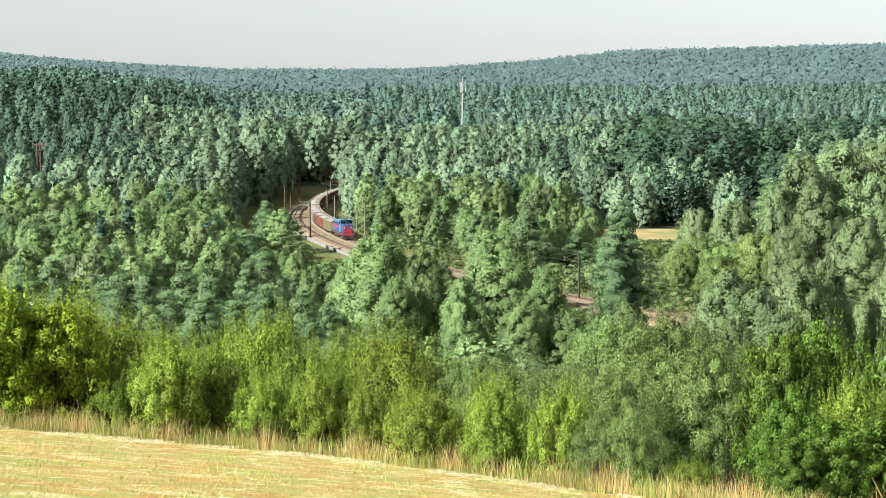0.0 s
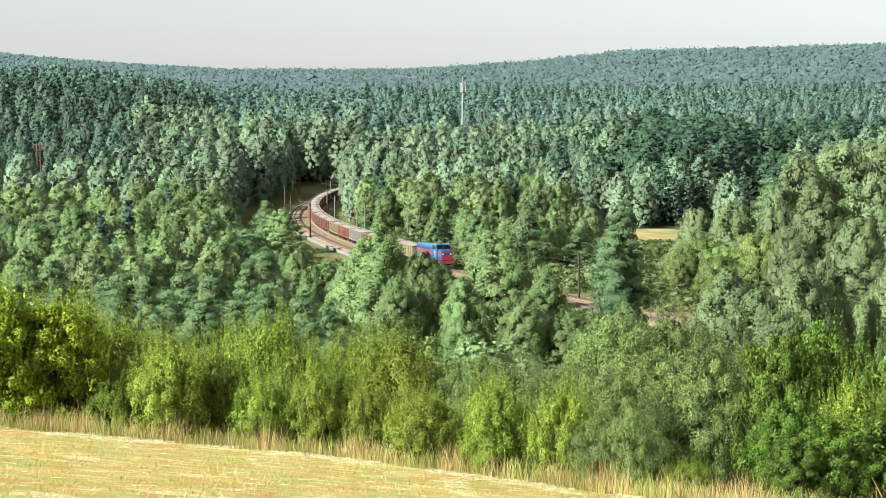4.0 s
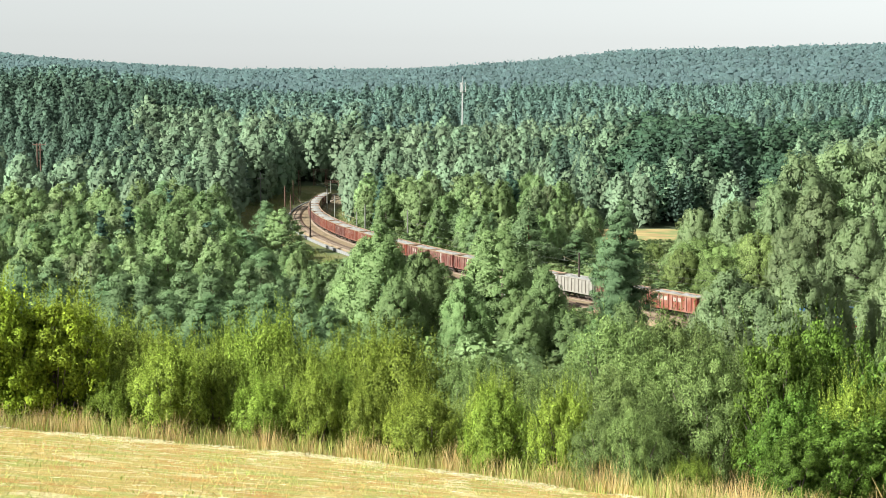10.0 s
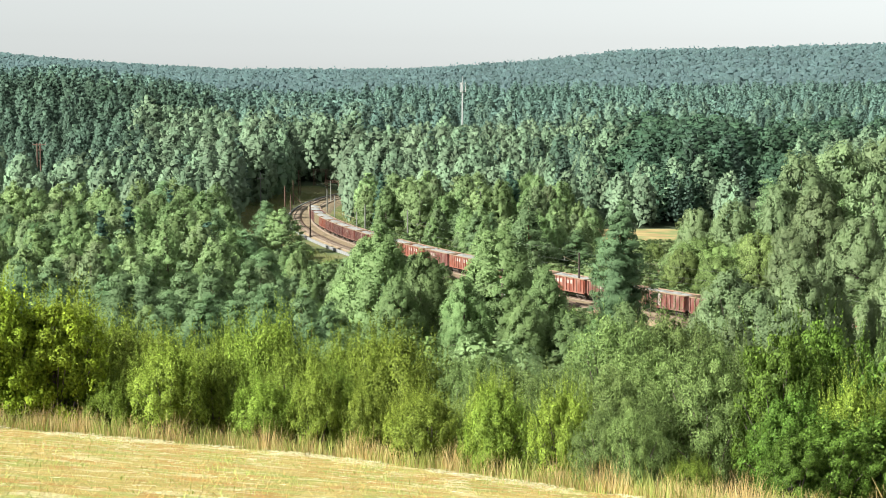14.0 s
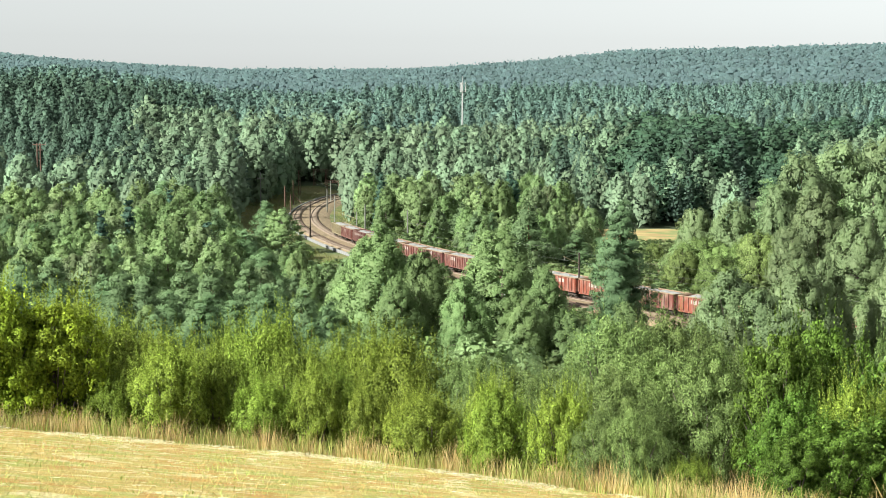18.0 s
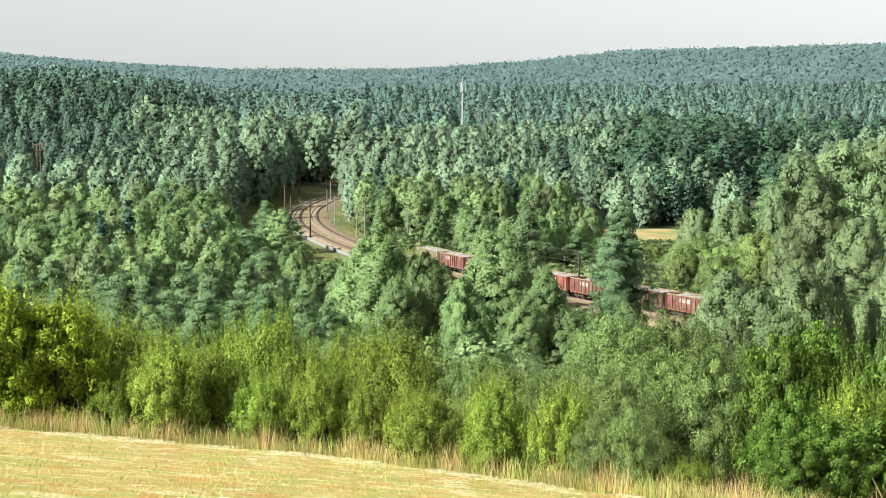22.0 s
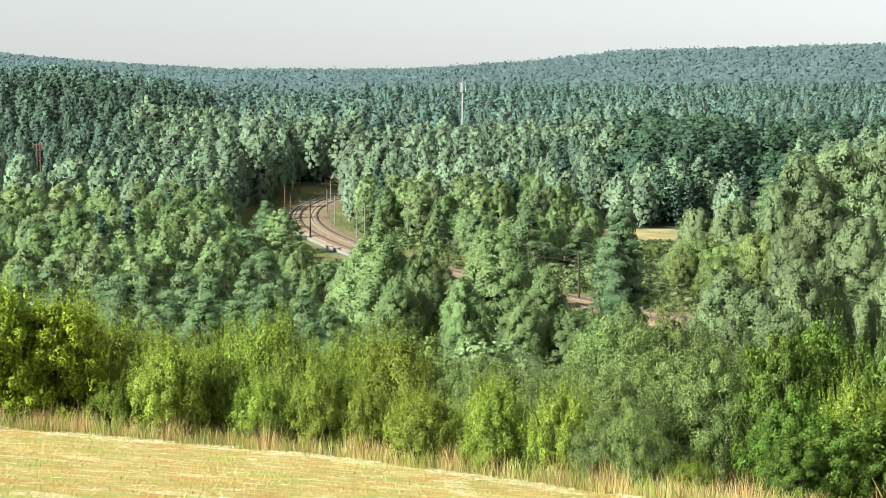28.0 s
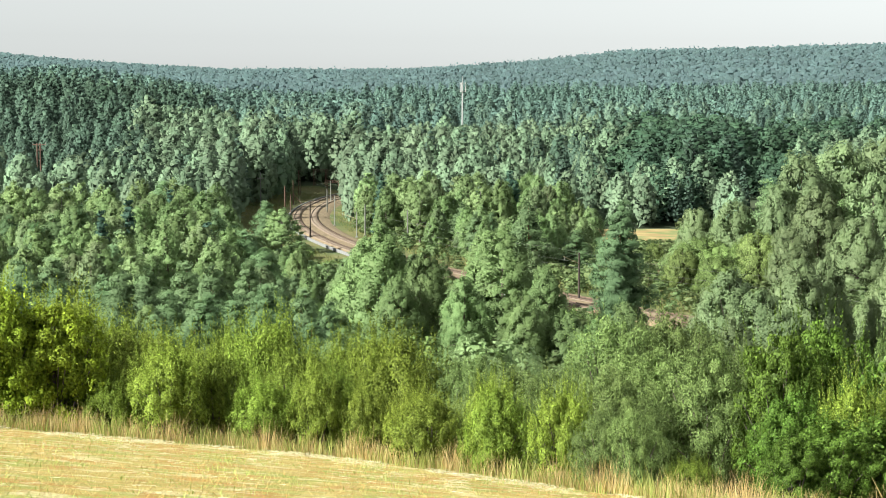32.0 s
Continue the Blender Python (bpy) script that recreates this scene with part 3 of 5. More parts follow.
def masses(rng, centres, radii, away, squash, calm, share):
    """The closed leafy mass inside each clump: small uneven lumps, each turned its own way."""
    n = len(centres)
    a, tip = rng.random(n) * 6.283, rng.normal(0, 0.35, (n, 2))
    c, s = np.cos(a)[:, None], np.sin(a)[:, None]
    d = np.stack([CUBE[:, 0] * c - CUBE[:, 1] * s, CUBE[:, 0] * s + CUBE[:, 1] * c, np.broadcast_to(CUBE[:, 2], (n, 8))], 2)
    d[..., 2] += d[..., 0] * tip[:, :1] + d[..., 1] * tip[:, 1:]
    v = centres[:, None] + d * (radii * share)[:, None, None] * (0.8 + 0.4 * rng.random((n, 8, 1))) * np.array([1, 1, squash])
    shown = unit(unit(d * 0.5 + away[:, None] * 0.85 + np.array([0, 0, 0.1])) * (1 - calm) + np.array([0, 0, calm]))
    return v.reshape(-1, 3), (np.arange(n)[:, None, None] * 8 + CUBE_FACES).reshape(-1, 4), shown.reshape(-1, 3)


def clumped(rng, h, w, outline, base, clumps, size, lobe=0.16, ragged=0.3, even=0.7):
    """Clump centres, radii and outward ways, spread evenly over a crown with an uneven outline."""
    grid = np.linspace(0, 1, 200)
    share = np.cumsum(outline(grid) + 0.12)
    s = np.interp((np.arange(clumps) + rng.random(clumps)) / clumps * share[-1], share, grid)
    a = np.arange(clumps) * 2.39996 + rng.normal(0, 0.45, clumps)
    k, ph = rng.integers(2, 5), rng.random() * 6.283
    wave = 1 + lobe * np.sin(k * a + ph + 4 * s) + lobe * np.sin(7 * s * (1 + 0.3 * np.sin(a + ph)) + 2 * ph)
    p = outline(s)
    rho = w / 2 * p * wave * (1 - size * 0.9) * (1 - ragged * rng.random(clumps) ** 2)
    slope = -np.gradient(outline(grid), grid)
    up = np.interp(s, grid, np.clip(slope, -0.6, 4)) * (w / 2) / (h * (1 - base)) + 0.12
    c = np.column_stack([rho * np.cos(a), rho * np.sin(a), h * (base + (1 - base) * (0.05 + 0.9 * s)) + rng.normal(0, 0.012 * h, clumps)])
    r = w * size * (0.65 + 0.7 * rng.random(clumps)) * (even + (1 - even) * p)
    return c, r, unit(np.column_stack([np.cos(a), np.sin(a), up]))


def limbs(rng, h, r, ends, low=0.3, share=0.7, bend=0.04):
    """A trunk with limbs to some of the clump centres."""
    k = 7
    wob = np.cumsum(rng.normal(0, bend * h / k, (k, 2)), 0)
    zs = np.linspace(-0.02, 0.94, k) * h
    trunk = np.column_stack([wob - wob[0], zs])
    out = [tube(trunk, r * (1.05 - np.linspace(0, 0.95, k)), 6)]
    for e in ends:
        z0 = max(low * h, e[2] * share * (0.8 + 0.2 * rng.random()))
        p = np.array([np.interp(z0, zs, trunk[:, 0]), np.interp(z0, zs, trunk[:, 1]), z0])
        mid = (p + e) / 2 + np.array([0, 0, 0.06 * h * rng.random()])
        out.append(tube([p, mid, e], [r * 0.35, r * 0.22, r * 0.07], 4))
    return joined(out)


def crown_of(rng, h, w, outline, base, clumps, size, per, leaf, aspect, squash, core, lobe=0.14, ragged=0.16, stray=0.45, lift=0.15, calm=0.0, mass=0.0, form=0.5):
    """A leafy crown (vertices, quads, shading normals), and its clump centres."""
    c, r, away = clumped(rng, h, w, outline, base, clumps, size, lobe, ragged)
    pieces = [leafed(rng, c, r, away, per, leaf, aspect, squash, stray, lift, calm=calm, form=form)]
    if mass:
        pieces.append(masses(rng, c, r, away, squash, calm, mass))
    # larger, sparser leaves deep inside, which shade the crown's heart
    n = int(clumps * per * core)
    i = rng.integers(0, clumps, n)
    d = unit(away[i] + rng.normal(size=(n, 3)) * 0.5)
    pos = c[i] * np.column_stack([*[0.25 + 0.6 * rng.random(n)] * 2, np.ones(n)]) + rng.normal(size=(n, 3)) * r[i, None] * 0.3
    t = unit(np.cross(d, rng.normal(size=(n, 3)))) * leaf * (0.8 + 0.4 * rng.random((n, 1)))
    b = np.cross(d, t) * aspect
    shown = unit(away[i] * (1 - calm) + np.array([0, 0, calm]))
    pieces.append((np.stack([pos - t, pos - b, pos + t, pos + b], 1).reshape(-1, 3), np.arange(4 * n).reshape(-1, 4), np.repeat(shown, 4, 0)))
    return joined(pieces), c


def broad_tree(seed, h, w, clumps, per, leaf, mat, bark, base=0.06, outline=oval, size=0.13, squash=1.35, limb=14, aspect=0.7, core=0.25, mass=0.58, **k):
    rng = np.random.default_rng(seed)
    crown, c = crown_of(rng, h, w, outline, base, clumps, size, per, leaf, aspect, squash, core, mass=mass, **k)
    trunk = limbs(rng, h, 0.010 * h + 0.03, c[rng.permutation(len(c))[:limb]])
    return mesh_from("trunk", *trunk, bark, True), crown_mesh(crown, mat)


def pine_tree(seed, h, w, clumps, per, leaf, mat, bare=0.25, limb=16, size=0.13, core=0.3):
    """Scots pine: orange stem, tufted pads, an open irregular top."""
    rng = np.random.default_rng(seed)
    crown, c = crown_of(rng, h, w, flame, bare, clumps, size, per, leaf, 0.32, 0.65, core, lobe=0.26, ragged=0.5, stray=0.3, lift=0.4, mass=0.5)
    trunk = limbs(rng, h, 0.011 * h + 0.04, c[rng.permutation(len(c))[:limb]], low=bare, share=0.92, bend=0.012)
    return mesh_from("trunk", *trunk, BARK_PINE, True), crown_mesh(crown, mat)


def spruce_tree(seed, h, w, clumps, per, leaf, mat):
    """Spruce: a spire of drooping boughs."""
    rng = np.random.default_rng(seed)
    crown, c = crown_of(rng, h, w, spire, 0.05, clumps, 0.15, per, leaf, 0.35, 0.55, 0.3, lobe=0.12, ragged=0.5, lift=0.3, mass=0.7)
    return mesh_from("trunk", *limbs(rng, h, 0.011 * h + 0.03, c[:0], bend=0.004), BARK, True), crown_mesh(crown, mat)


def shrub(seed, h, w, clumps, per, leaf, mat, shoots=30, stems=26, aspect=0.5, size=0.13, squash=1.1, core=0.2, tip=1.0, shoot_per=26):
    """A rounded bush: stems from the ground, leafy clumps over a lumpy dome, upright shoots on top."""
    rng = np.random.default_rng(seed)
    crown, cs = crown_of(rng, h * 0.94, w, dome, 0.03, clumps, size, per, leaf, aspect, squash, core, lobe=0.1, ragged=0.6, stray=0.65, form=1.0)
    pieces = [crown]
    wood = []
    if shoots:
        pick = cs[rng.permutation(np.nonzero(cs[:, 2] > 0.3 * h)[0])]
        pick = pick[np.arange(shoots) % len(pick)] + rng.normal(0, 0.05 * w, (shoots, 3))
        long_ = h * (0.1 + 0.13 * rng.random(shoots)) * tip
        lean = pick[:, :2] / w * 0.5 + rng.normal(0, 0.12, (shoots, 2))
        t = np.tile(np.linspace(0.15, 1.1, shoot_per), shoots)
        foot, up, le = np.repeat(pick, shoot_per, 0), np.repeat(long_, shoot_per), np.repeat(lean, shoot_per, 0)
        n = len(t)
        axis = unit(np.column_stack([le, np.ones(n)]))
        pos = foot + axis * (up * t)[:, None]
        side = unit(np.cross(axis, rng.normal(size=(n, 3))))
        tdir = unit(side + axis * 0.75)
        normal = unit(np.cross(np.cross(tdir, axis), tdir) * 1.0 + rng.normal(size=(n, 3)) * 0.35 + side * 0.3)
        b = unit(np.cross(normal, tdir))
        sz = leaf * (1.25 - 0.55 * t)[:, None] * (0.7 + 0.6 * rng.random((n, 1)))
        tv, bv = tdir * sz, b * sz * 0.5 * aspect
        v = np.stack([pos, pos + tv * 0.5 - bv, pos + tv, pos + tv * 0.5 + bv], 1).reshape(-1, 3)
        pieces.append((v, np.arange(4 * n).reshape(-1, 4), np.repeat(unit(normal + side * 0.5 + np.array([0, 0, 0.3])), 4, 0)))
    for e in cs[rng.permutation(len(cs))[:stems]]:
        foot = np.array([0.2 * e[0], 0.2 * e[1], -0.05])
        mid = foot * 0.4 + e * 0.6 + np.array([0, 0, 0.06 * h])
        wood.append(tube([foot, mid, e], [0.011 * h, 0.008 * h, 0.003 * h], 4))
    return mesh_from("woody_base", *joined(wood), BARK), crown_mesh(joined(pieces), mat)


def plant(kind, category, words, meshes, x, y, h, w, nominal, rng, group, stem="trunk", sink=0.1):
    """Stand one plant on the ground, at its own height and width."""
    top = tagged(new(kind), words, category, group)
    m = Matrix.LocRotScale((x, y, ground_at(x, y) - sink), Euler((0, 0, float(rng.random() * 6.283))), (w / nominal[1], w / nominal[1], h / nominal[0]))
    top.matrix_basis = m
    link(stem, meshes[0], top)
    link("crown", meshes[1], top)
    return top


# ways open from the hill to the railway: (bearing, downward slope that treetops keep below)
OPEN_WAY = [(-0.1193, 0.060), (-0.1069, 0.063), (-0.100, 0.071), (-0.0925, 0.0745), (-0.0867, 0.070), (-0.079, 0.0692), (-0.0744, 0.0795), (-0.0498, 0.0795),
            (-0.0473, 0.062), (-0.0292, 0.062), (-0.0212, 0.0776), (-0.0137, 0.0739), (-0.0012, 0.0785), (0.005, 0.0901), (0.015, 0.0901),
            (0.0193, 0.0739), (0.0267, 0.062), (0.0454, 0.0645), (0.0595, 0.0864), (0.0627, 0.1045), (0.0855, 0.1076), (0.0893, 0.1171),
            (0.1377, 0.1171), (0.1422, 0.0989), (0.1576, 0.0848), (0.1918, 0.0739), (0.2190, 0.0739), (0.2220, 0.1265), (0.2315, 0.1265), (0.2335, 0.0707), (0.2439, 0.0676)]
WAY_T, WAY_S = np.array(OPEN_WAY).T
bearing_of_line = line_x / np.maximum(line_y, 1)


def tallest(x, y):
    """Height that a tree may reach at x, y without closing the view of the line; 99 where it stands beyond it."""
    t = x / y
    if t < -0.1193 or t > 0.26:
        return 99.0
    if 0.083 < t < 0.131 and 300 < y < 442:
        return EYE[2] - 0.0685 * y - ground_at(x, y)
    near = line_y[(np.abs(bearing_of_line - t) < 0.004) & (arc > -330)]
    if len(near) and y > near.min() + 3:
        return 99.0
    return EYE[2] - np.interp(t, WAY_T, WAY_S) * y - ground_at(x, y)


def spread(rng, t0, t1, y0, y1, gap):
    """Loose rows of places between two bearings and two distances."""
    out, y = [], y0
    while y < y1:
        x = t0 * y + gap * rng.random()
        while x < t1 * y:
            out.append((x + rng.normal(0, gap * 0.3), y + rng.normal(0, gap * 0.3)))
            x += gap
        y += gap * 0.87
    return out


def open_land(x, y):
    """The meadow beside the bend, the inside of the bend and the yellow field stay free of trees."""
    edge = np.interp(y, [380, 400, 450, 500, 570, 650, 720], [-38, -49, -55, -59, -62, -58, -50])
    if 385 < y < 700 and edge < x < -20 and x / y < -0.0494:
        return True
    if 425 < y < 482 and 0.076 * y < x < 0.129 * y:
        return True
    return False


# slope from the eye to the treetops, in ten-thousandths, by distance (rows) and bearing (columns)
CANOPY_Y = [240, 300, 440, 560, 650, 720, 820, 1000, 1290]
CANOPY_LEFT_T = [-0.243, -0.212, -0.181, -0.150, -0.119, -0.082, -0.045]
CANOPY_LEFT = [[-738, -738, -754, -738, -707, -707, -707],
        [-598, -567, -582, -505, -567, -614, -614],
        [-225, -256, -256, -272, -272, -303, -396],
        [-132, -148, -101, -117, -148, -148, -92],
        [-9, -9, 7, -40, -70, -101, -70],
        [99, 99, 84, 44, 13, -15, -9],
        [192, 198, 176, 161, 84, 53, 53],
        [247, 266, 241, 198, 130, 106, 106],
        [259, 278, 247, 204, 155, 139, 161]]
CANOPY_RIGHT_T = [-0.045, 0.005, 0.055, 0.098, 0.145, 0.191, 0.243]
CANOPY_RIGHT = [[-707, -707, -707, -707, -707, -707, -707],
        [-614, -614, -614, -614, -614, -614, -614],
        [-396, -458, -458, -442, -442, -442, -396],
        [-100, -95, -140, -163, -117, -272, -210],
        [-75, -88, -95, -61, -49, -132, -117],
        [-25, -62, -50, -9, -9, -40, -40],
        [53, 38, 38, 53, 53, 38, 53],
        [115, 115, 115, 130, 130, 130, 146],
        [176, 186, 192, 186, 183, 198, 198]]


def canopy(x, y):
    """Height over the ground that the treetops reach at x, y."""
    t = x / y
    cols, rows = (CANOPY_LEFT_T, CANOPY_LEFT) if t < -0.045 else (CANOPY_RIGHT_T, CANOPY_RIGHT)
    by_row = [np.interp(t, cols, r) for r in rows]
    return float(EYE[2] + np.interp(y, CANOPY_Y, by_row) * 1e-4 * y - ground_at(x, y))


def make_woods():
    rng = np.random.default_rng(11)
    N = (14.0, 7.0)
    tall = [broad_tree(s, 14, 7.2, 150, 110, 0.19, LEAF_BROAD, BARK, base=0.03, size=0.095, squash=1.3) for s in (21, 22, 23)]
    grey = [broad_tree(s, 14, 7.2, 160, 110, 0.18, LEAF_POPLAR, BARK, base=0.03, size=0.09, squash=1.35) for s in (24, 25, 26)]
    mid = [broad_tree(s, 14, 6.6, 110, 50, 0.29, m, b, base=0.03, size=0.1, squash=q) for s, m, b, q in
           ((31, LEAF_BROAD, BARK, 1.3), (32, LEAF_BIRCH, BARK_BIRCH, 1.5), (33, LEAF_BIRCH, BARK_BIRCH, 1.2), (34, LEAF_BROAD, BARK, 1.4), (36, LEAF_POPLAR, BARK, 1.3))]
    willows = [broad_tree(s, 14, 14, 90, 100, 0.3, LEAF_WILLOW, BARK, base=0.2, outline=dome, size=0.1, squash=1.0, limb=40) for s in (37, 38)]
    rounded = [broad_tree(s, 14, 9, 130, 80, 0.27, LEAF_POPLAR, BARK, base=0.02, outline=dome, size=0.095, squash=1.3) for s in (39, 40)]
    pines = [pine_tree(s, 14, 7, 70, 130, 0.3, LEAF_PINE, bare=0.1, size=0.155) for s in (41, 42, 43)]
    spruces = [spruce_tree(51, 14, 5.5, 90, 40, 0.4, LEAF_SPRUCE)]
    big_pine = pine_tree(45, 14, 7, 170, 130, 0.24, LEAF_DARK_PINE, bare=0.1, limb=24, size=0.105)
    small = [shrub(s, 3, 3, 40, 80, 0.11, m, shoots=14, stems=8, aspect=0.65, tip=0.7, shoot_per=14) for s, m in ((71, LEAF_BROAD), (72, LEAF_WILLOW), (73, LEAF_BIRCH))]

    def broad(x, y, h, w, near=False, words="", group="leafy trees of the valley"):
        if near:
            plant("poplar_tree" if near == "grey" else "broadleaf_tree", "tree", words or "tall leafy green tree in the valley", (grey if near == "grey" else tall)[rng.integers(3)], x, y, h, w, N, rng, group)
            return
        k = rng.integers(5)
        kind, say = (("broadleaf_tree", "green broadleaf tree in a mixed wood"), ("birch_tree", "pale green birch tree in a mixed wood"), ("birch_tree", "pale green birch tree in a mixed wood"),
                     ("broadleaf_tree", "green broadleaf tree in a mixed wood"), ("poplar_tree", "grey-green aspen tree in a mixed wood"))[k]
        plant(kind, "tree", words or say, mid[k], x, y, h, w, N, rng, group)

    def pine(x, y, h, w, words="blue-green pine tree with an orange stem"):
        plant("pine_tree", "tree", words, pines[rng.integers(3)], x, y, h, w, N, rng, "pine trees")

    # tall leafy trees in front of the line
    for x, y, h, w in ((-7.4, 215, 17.1, 8.6), (-2.1, 212, 14.3, 6.1), (7.0, 216, 16.9, 9.1), (11.6, 206, 13.0, 5.6), (-11.9, 196, 8.2, 6.1), (-5.2, 208, 11.6, 5.2),
                       (2.4, 204, 11.7, 5.3), (-11.9, 222, 11.3, 5.8), (9.1, 200, 10.2, 5.2), (14.0, 200, 8.2, 4.5), (19.3, 190, 10.4, 5.8), (16.4, 192, 8.2, 5.0), (-16.7, 224, 9.0, 4.9), (40.9, 192, 10.0, 3.4), (47.6, 195, 12.6, 4.0)):
        broad(x, y, h, w * 1.12, True)
    plant("pine_tree", "tree", "large dark pine standing alone beside the railway", big_pine, 23.3, 238, 18.9, 8.8, N, rng, "pine trees")
    # poplars on the near side of the line, broad trees and willows on the far side
    for x, y, h, w in ((27.6, 175, 14.9, 7.8), (30.1, 172, 13.5, 7.1), (26.0, 178, 12.4, 5.4), (35.8, 182, 16.2, 7.5), (39.2, 186, 16.2, 6.0), (48.0, 190, 16.7, 7.4),
                       (23.5, 168, 10.2, 5.2), (31.2, 165, 11.7, 7.4), (25.8, 160, 10.6, 6.5)):
        broad(x, y, h, w, "grey", "grey-green poplar with fluttering leaves")
    for x, y, h, w in ((61.5, 312, 23.4, 12.1), (69.6, 318, 25.0, 14.8), (71.3, 300, 20.4, 10.7), (56.6, 306, 18.3, 8.1), (78.6, 326, 25.8, 14.2), (52.9, 330, 14.3, 9.7),
                       (46.6, 335, 12.7, 7.3), (61.2, 296, 17.7, 10.1), (65.2, 285, 13.8, 9.7), (54.6, 285, 12.0, 8.0)):
        plant("broadleaf_tree", "tree", "broad rounded leafy tree on the valley side", rounded[rng.integers(2)], x, y, h, w, (14.0, 9.0), rng, "leafy trees of the valley")
    for x, y, h, w in ((43.0, 300, 9.4, 10.4), (46.9, 294, 8.7, 9.5), (50.6, 290, 10.9, 8.3), (39.1, 296, 7.7, 6.8), (42.7, 282, 7.6, 7.9)):
        plant("willow_tree", "tree", "round pale willow with many bare stems", willows[rng.integers(2)], x, y, h, w, (14.0, 14.0), rng, "round willows")
    # trees between the line and the inner woods, and beside the meadow
    for x, y, h, w in ((15.6, 332, 14.0, 8.7), (24.7, 336, 8.6, 6.9), (19.9, 340, 6.0, 6.5), (-38.0, 390, 11.8, 6.8)):
        pine(x, y, h, w)
    for x, y, h, w in ((8.4, 346, 7.8, 7.5), (13.2, 352, 9.2, 7.6), (-34.1, 384, 10.2, 9.0), (-29.4, 372, 4.0, 6.0)):
        broad(x, y, h, w)
    # pines below the hill
    for x, y, h, w in ((-52.1, 225, 11.7, 6.9), (-48.9, 228, 12.0, 7.0), (-40.5, 205, 9.7, 6.0), (-38.1, 215, 11.4, 7.3), (-33.3, 202, 10.7, 5.9), (-30.4, 215, 12.2, 7.0), (-27.0, 212, 12.1, 6.5), (-29.9, 198, 10.0, 5.4), (-24.1, 225, 12.0, 6.1), (-22.4, 195, 9.5, 6.3), (-25.7, 190, 8.9, 6.5), (-19.6, 200, 10.6, 5.8), (-14.8, 195, 10.6, 6.0), (-13.2, 182, 8.0, 5.3), (-16.7, 188, 8.5, 5.5), (-29.4, 185, 7.9, 5.4), (-36.4, 195, 9.2, 5.3), (-48.3, 203, 10.1, 6.2), (-12.0, 188, 9.6, 4.5)):
        pine(x, y, h, w)
    # woods, space by space: bearings, distances, gap, mix, heights (none: up to the canopy)
    spaces = ((-0.262, -0.07, 176, 236, 7.2, "pine", (7, 10.5)), (-0.262, -0.105, 236, 330, 8.2, "mixed", None), (-0.27, -0.105, 330, 400, 9.0, "light", None),
              (-0.11, -0.02, 232, 385, 8.4, "low", (7, 13)),
              (-0.02, 0.085, 232, 300, 7.0, "low", (5, 12)), (0.14, 0.25, 196, 236, 7.6, "low", (5, 11)),
              (-0.045, 0.075, 425, 480, 7.6, "light", (10, 16)), (0.0, 0.08, 356, 425, 8.2, "low", (6, 11)), (0.182, 0.26, 300, 420, 10, "light", (9, 19)), (0.118, 0.182, 300, 410, 9, "low", (4, 7.5)))
    for t0, t1, y0, y1, gap, mix, heights in spaces:
        for x, y in spread(rng, t0, t1, y0, y1, gap):
            if line_gap(x, y)[0][0] < 10 or open_land(x, y):
                continue
            if heights:
                h = min(heights[0] + (heights[1] - heights[0]) * rng.random(), tallest(x, y) - 0.6 * rng.random())
            else:
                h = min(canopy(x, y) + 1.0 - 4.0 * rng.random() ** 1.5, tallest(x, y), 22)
                if -0.226 < x / y < -0.214 and y < 515:
                    h = min(h, EYE[2] - 0.031 * y - ground_at(x, y))
            if h < 2.6:
                continue
            w = (0.46 + 0.2 * rng.random()) * max(h, 8)
            k = rng.random()
            if mix == "pine" and k < 0.85 or mix == "mixed" and k < 0.25 or mix == "low" and k < 0.18 or mix == "light" and k < 0.06:
                pine(x, y, h, w)
            elif mix in ("mixed", "light") and k > 0.95:
                plant("spruce_tree", "tree", "dark pointed spruce in a mixed wood", spruces[0], x, y, h * 1.1, w * 0.7, (14.0, 5.5), rng, "spruce trees")
            elif h < 5.5:
                plant("shrub", "shrub", "young leafy bush in the valley", small[rng.integers(3)], x, y, h, w, (3.0, 3.0), rng, "bushes of the valley", stem="woody_base")
            else:
                broad(x, y, h, w, y < 200)
    # yellowing bushes and herbs on the bank by the bend
    bank = [shrub(s, 3, 3, 36, 60, 0.11, m, shoots=14, stems=8, aspect=0.65, shoot_per=14) for s, m in ((74, LEAF_MAPLE), (75, LEAF_WILLOW))]
    for k in range(16):
        x, y = -29 + 1.05 * k + rng.normal(0, 0.8), 351 - 0.9 * k + rng.normal(0, 3)
        if line_gap(x, y)[0][0] > 8.5:
            h = min(1.4 + 1.3 * rng.random(), tallest(x, y))
            if h > 0.8:
                plant("shrub", "shrub", "yellowing bush on the railway bank", bank[k % 2], x, y, h, h * 1.3 + 0.6, (3.0, 3.0), rng, "bushes on the railway bank", stem="woody_base")
    # bushes on the slope below the hedge
    for x, y in spread(rng, -0.262, 0.262, 66, 168, 8.2):
        low = 0.118 if x < -0.06 * y else 0.107 if x < 0.2 * y else 0.13
        h = min(2.2 + 3.4 * rng.random(), EYE[2] - (low + 0.022 * rng.random()) * y - ground_at(x, y))
        if h > 1.2:
            plant("shrub", "shrub", "leafy bush on the slope below the field", small[rng.integers(3)], x, y, h, 0.9 * h + 1, (3.0, 3.0), rng, "bushes on the slope", stem="woody_base")


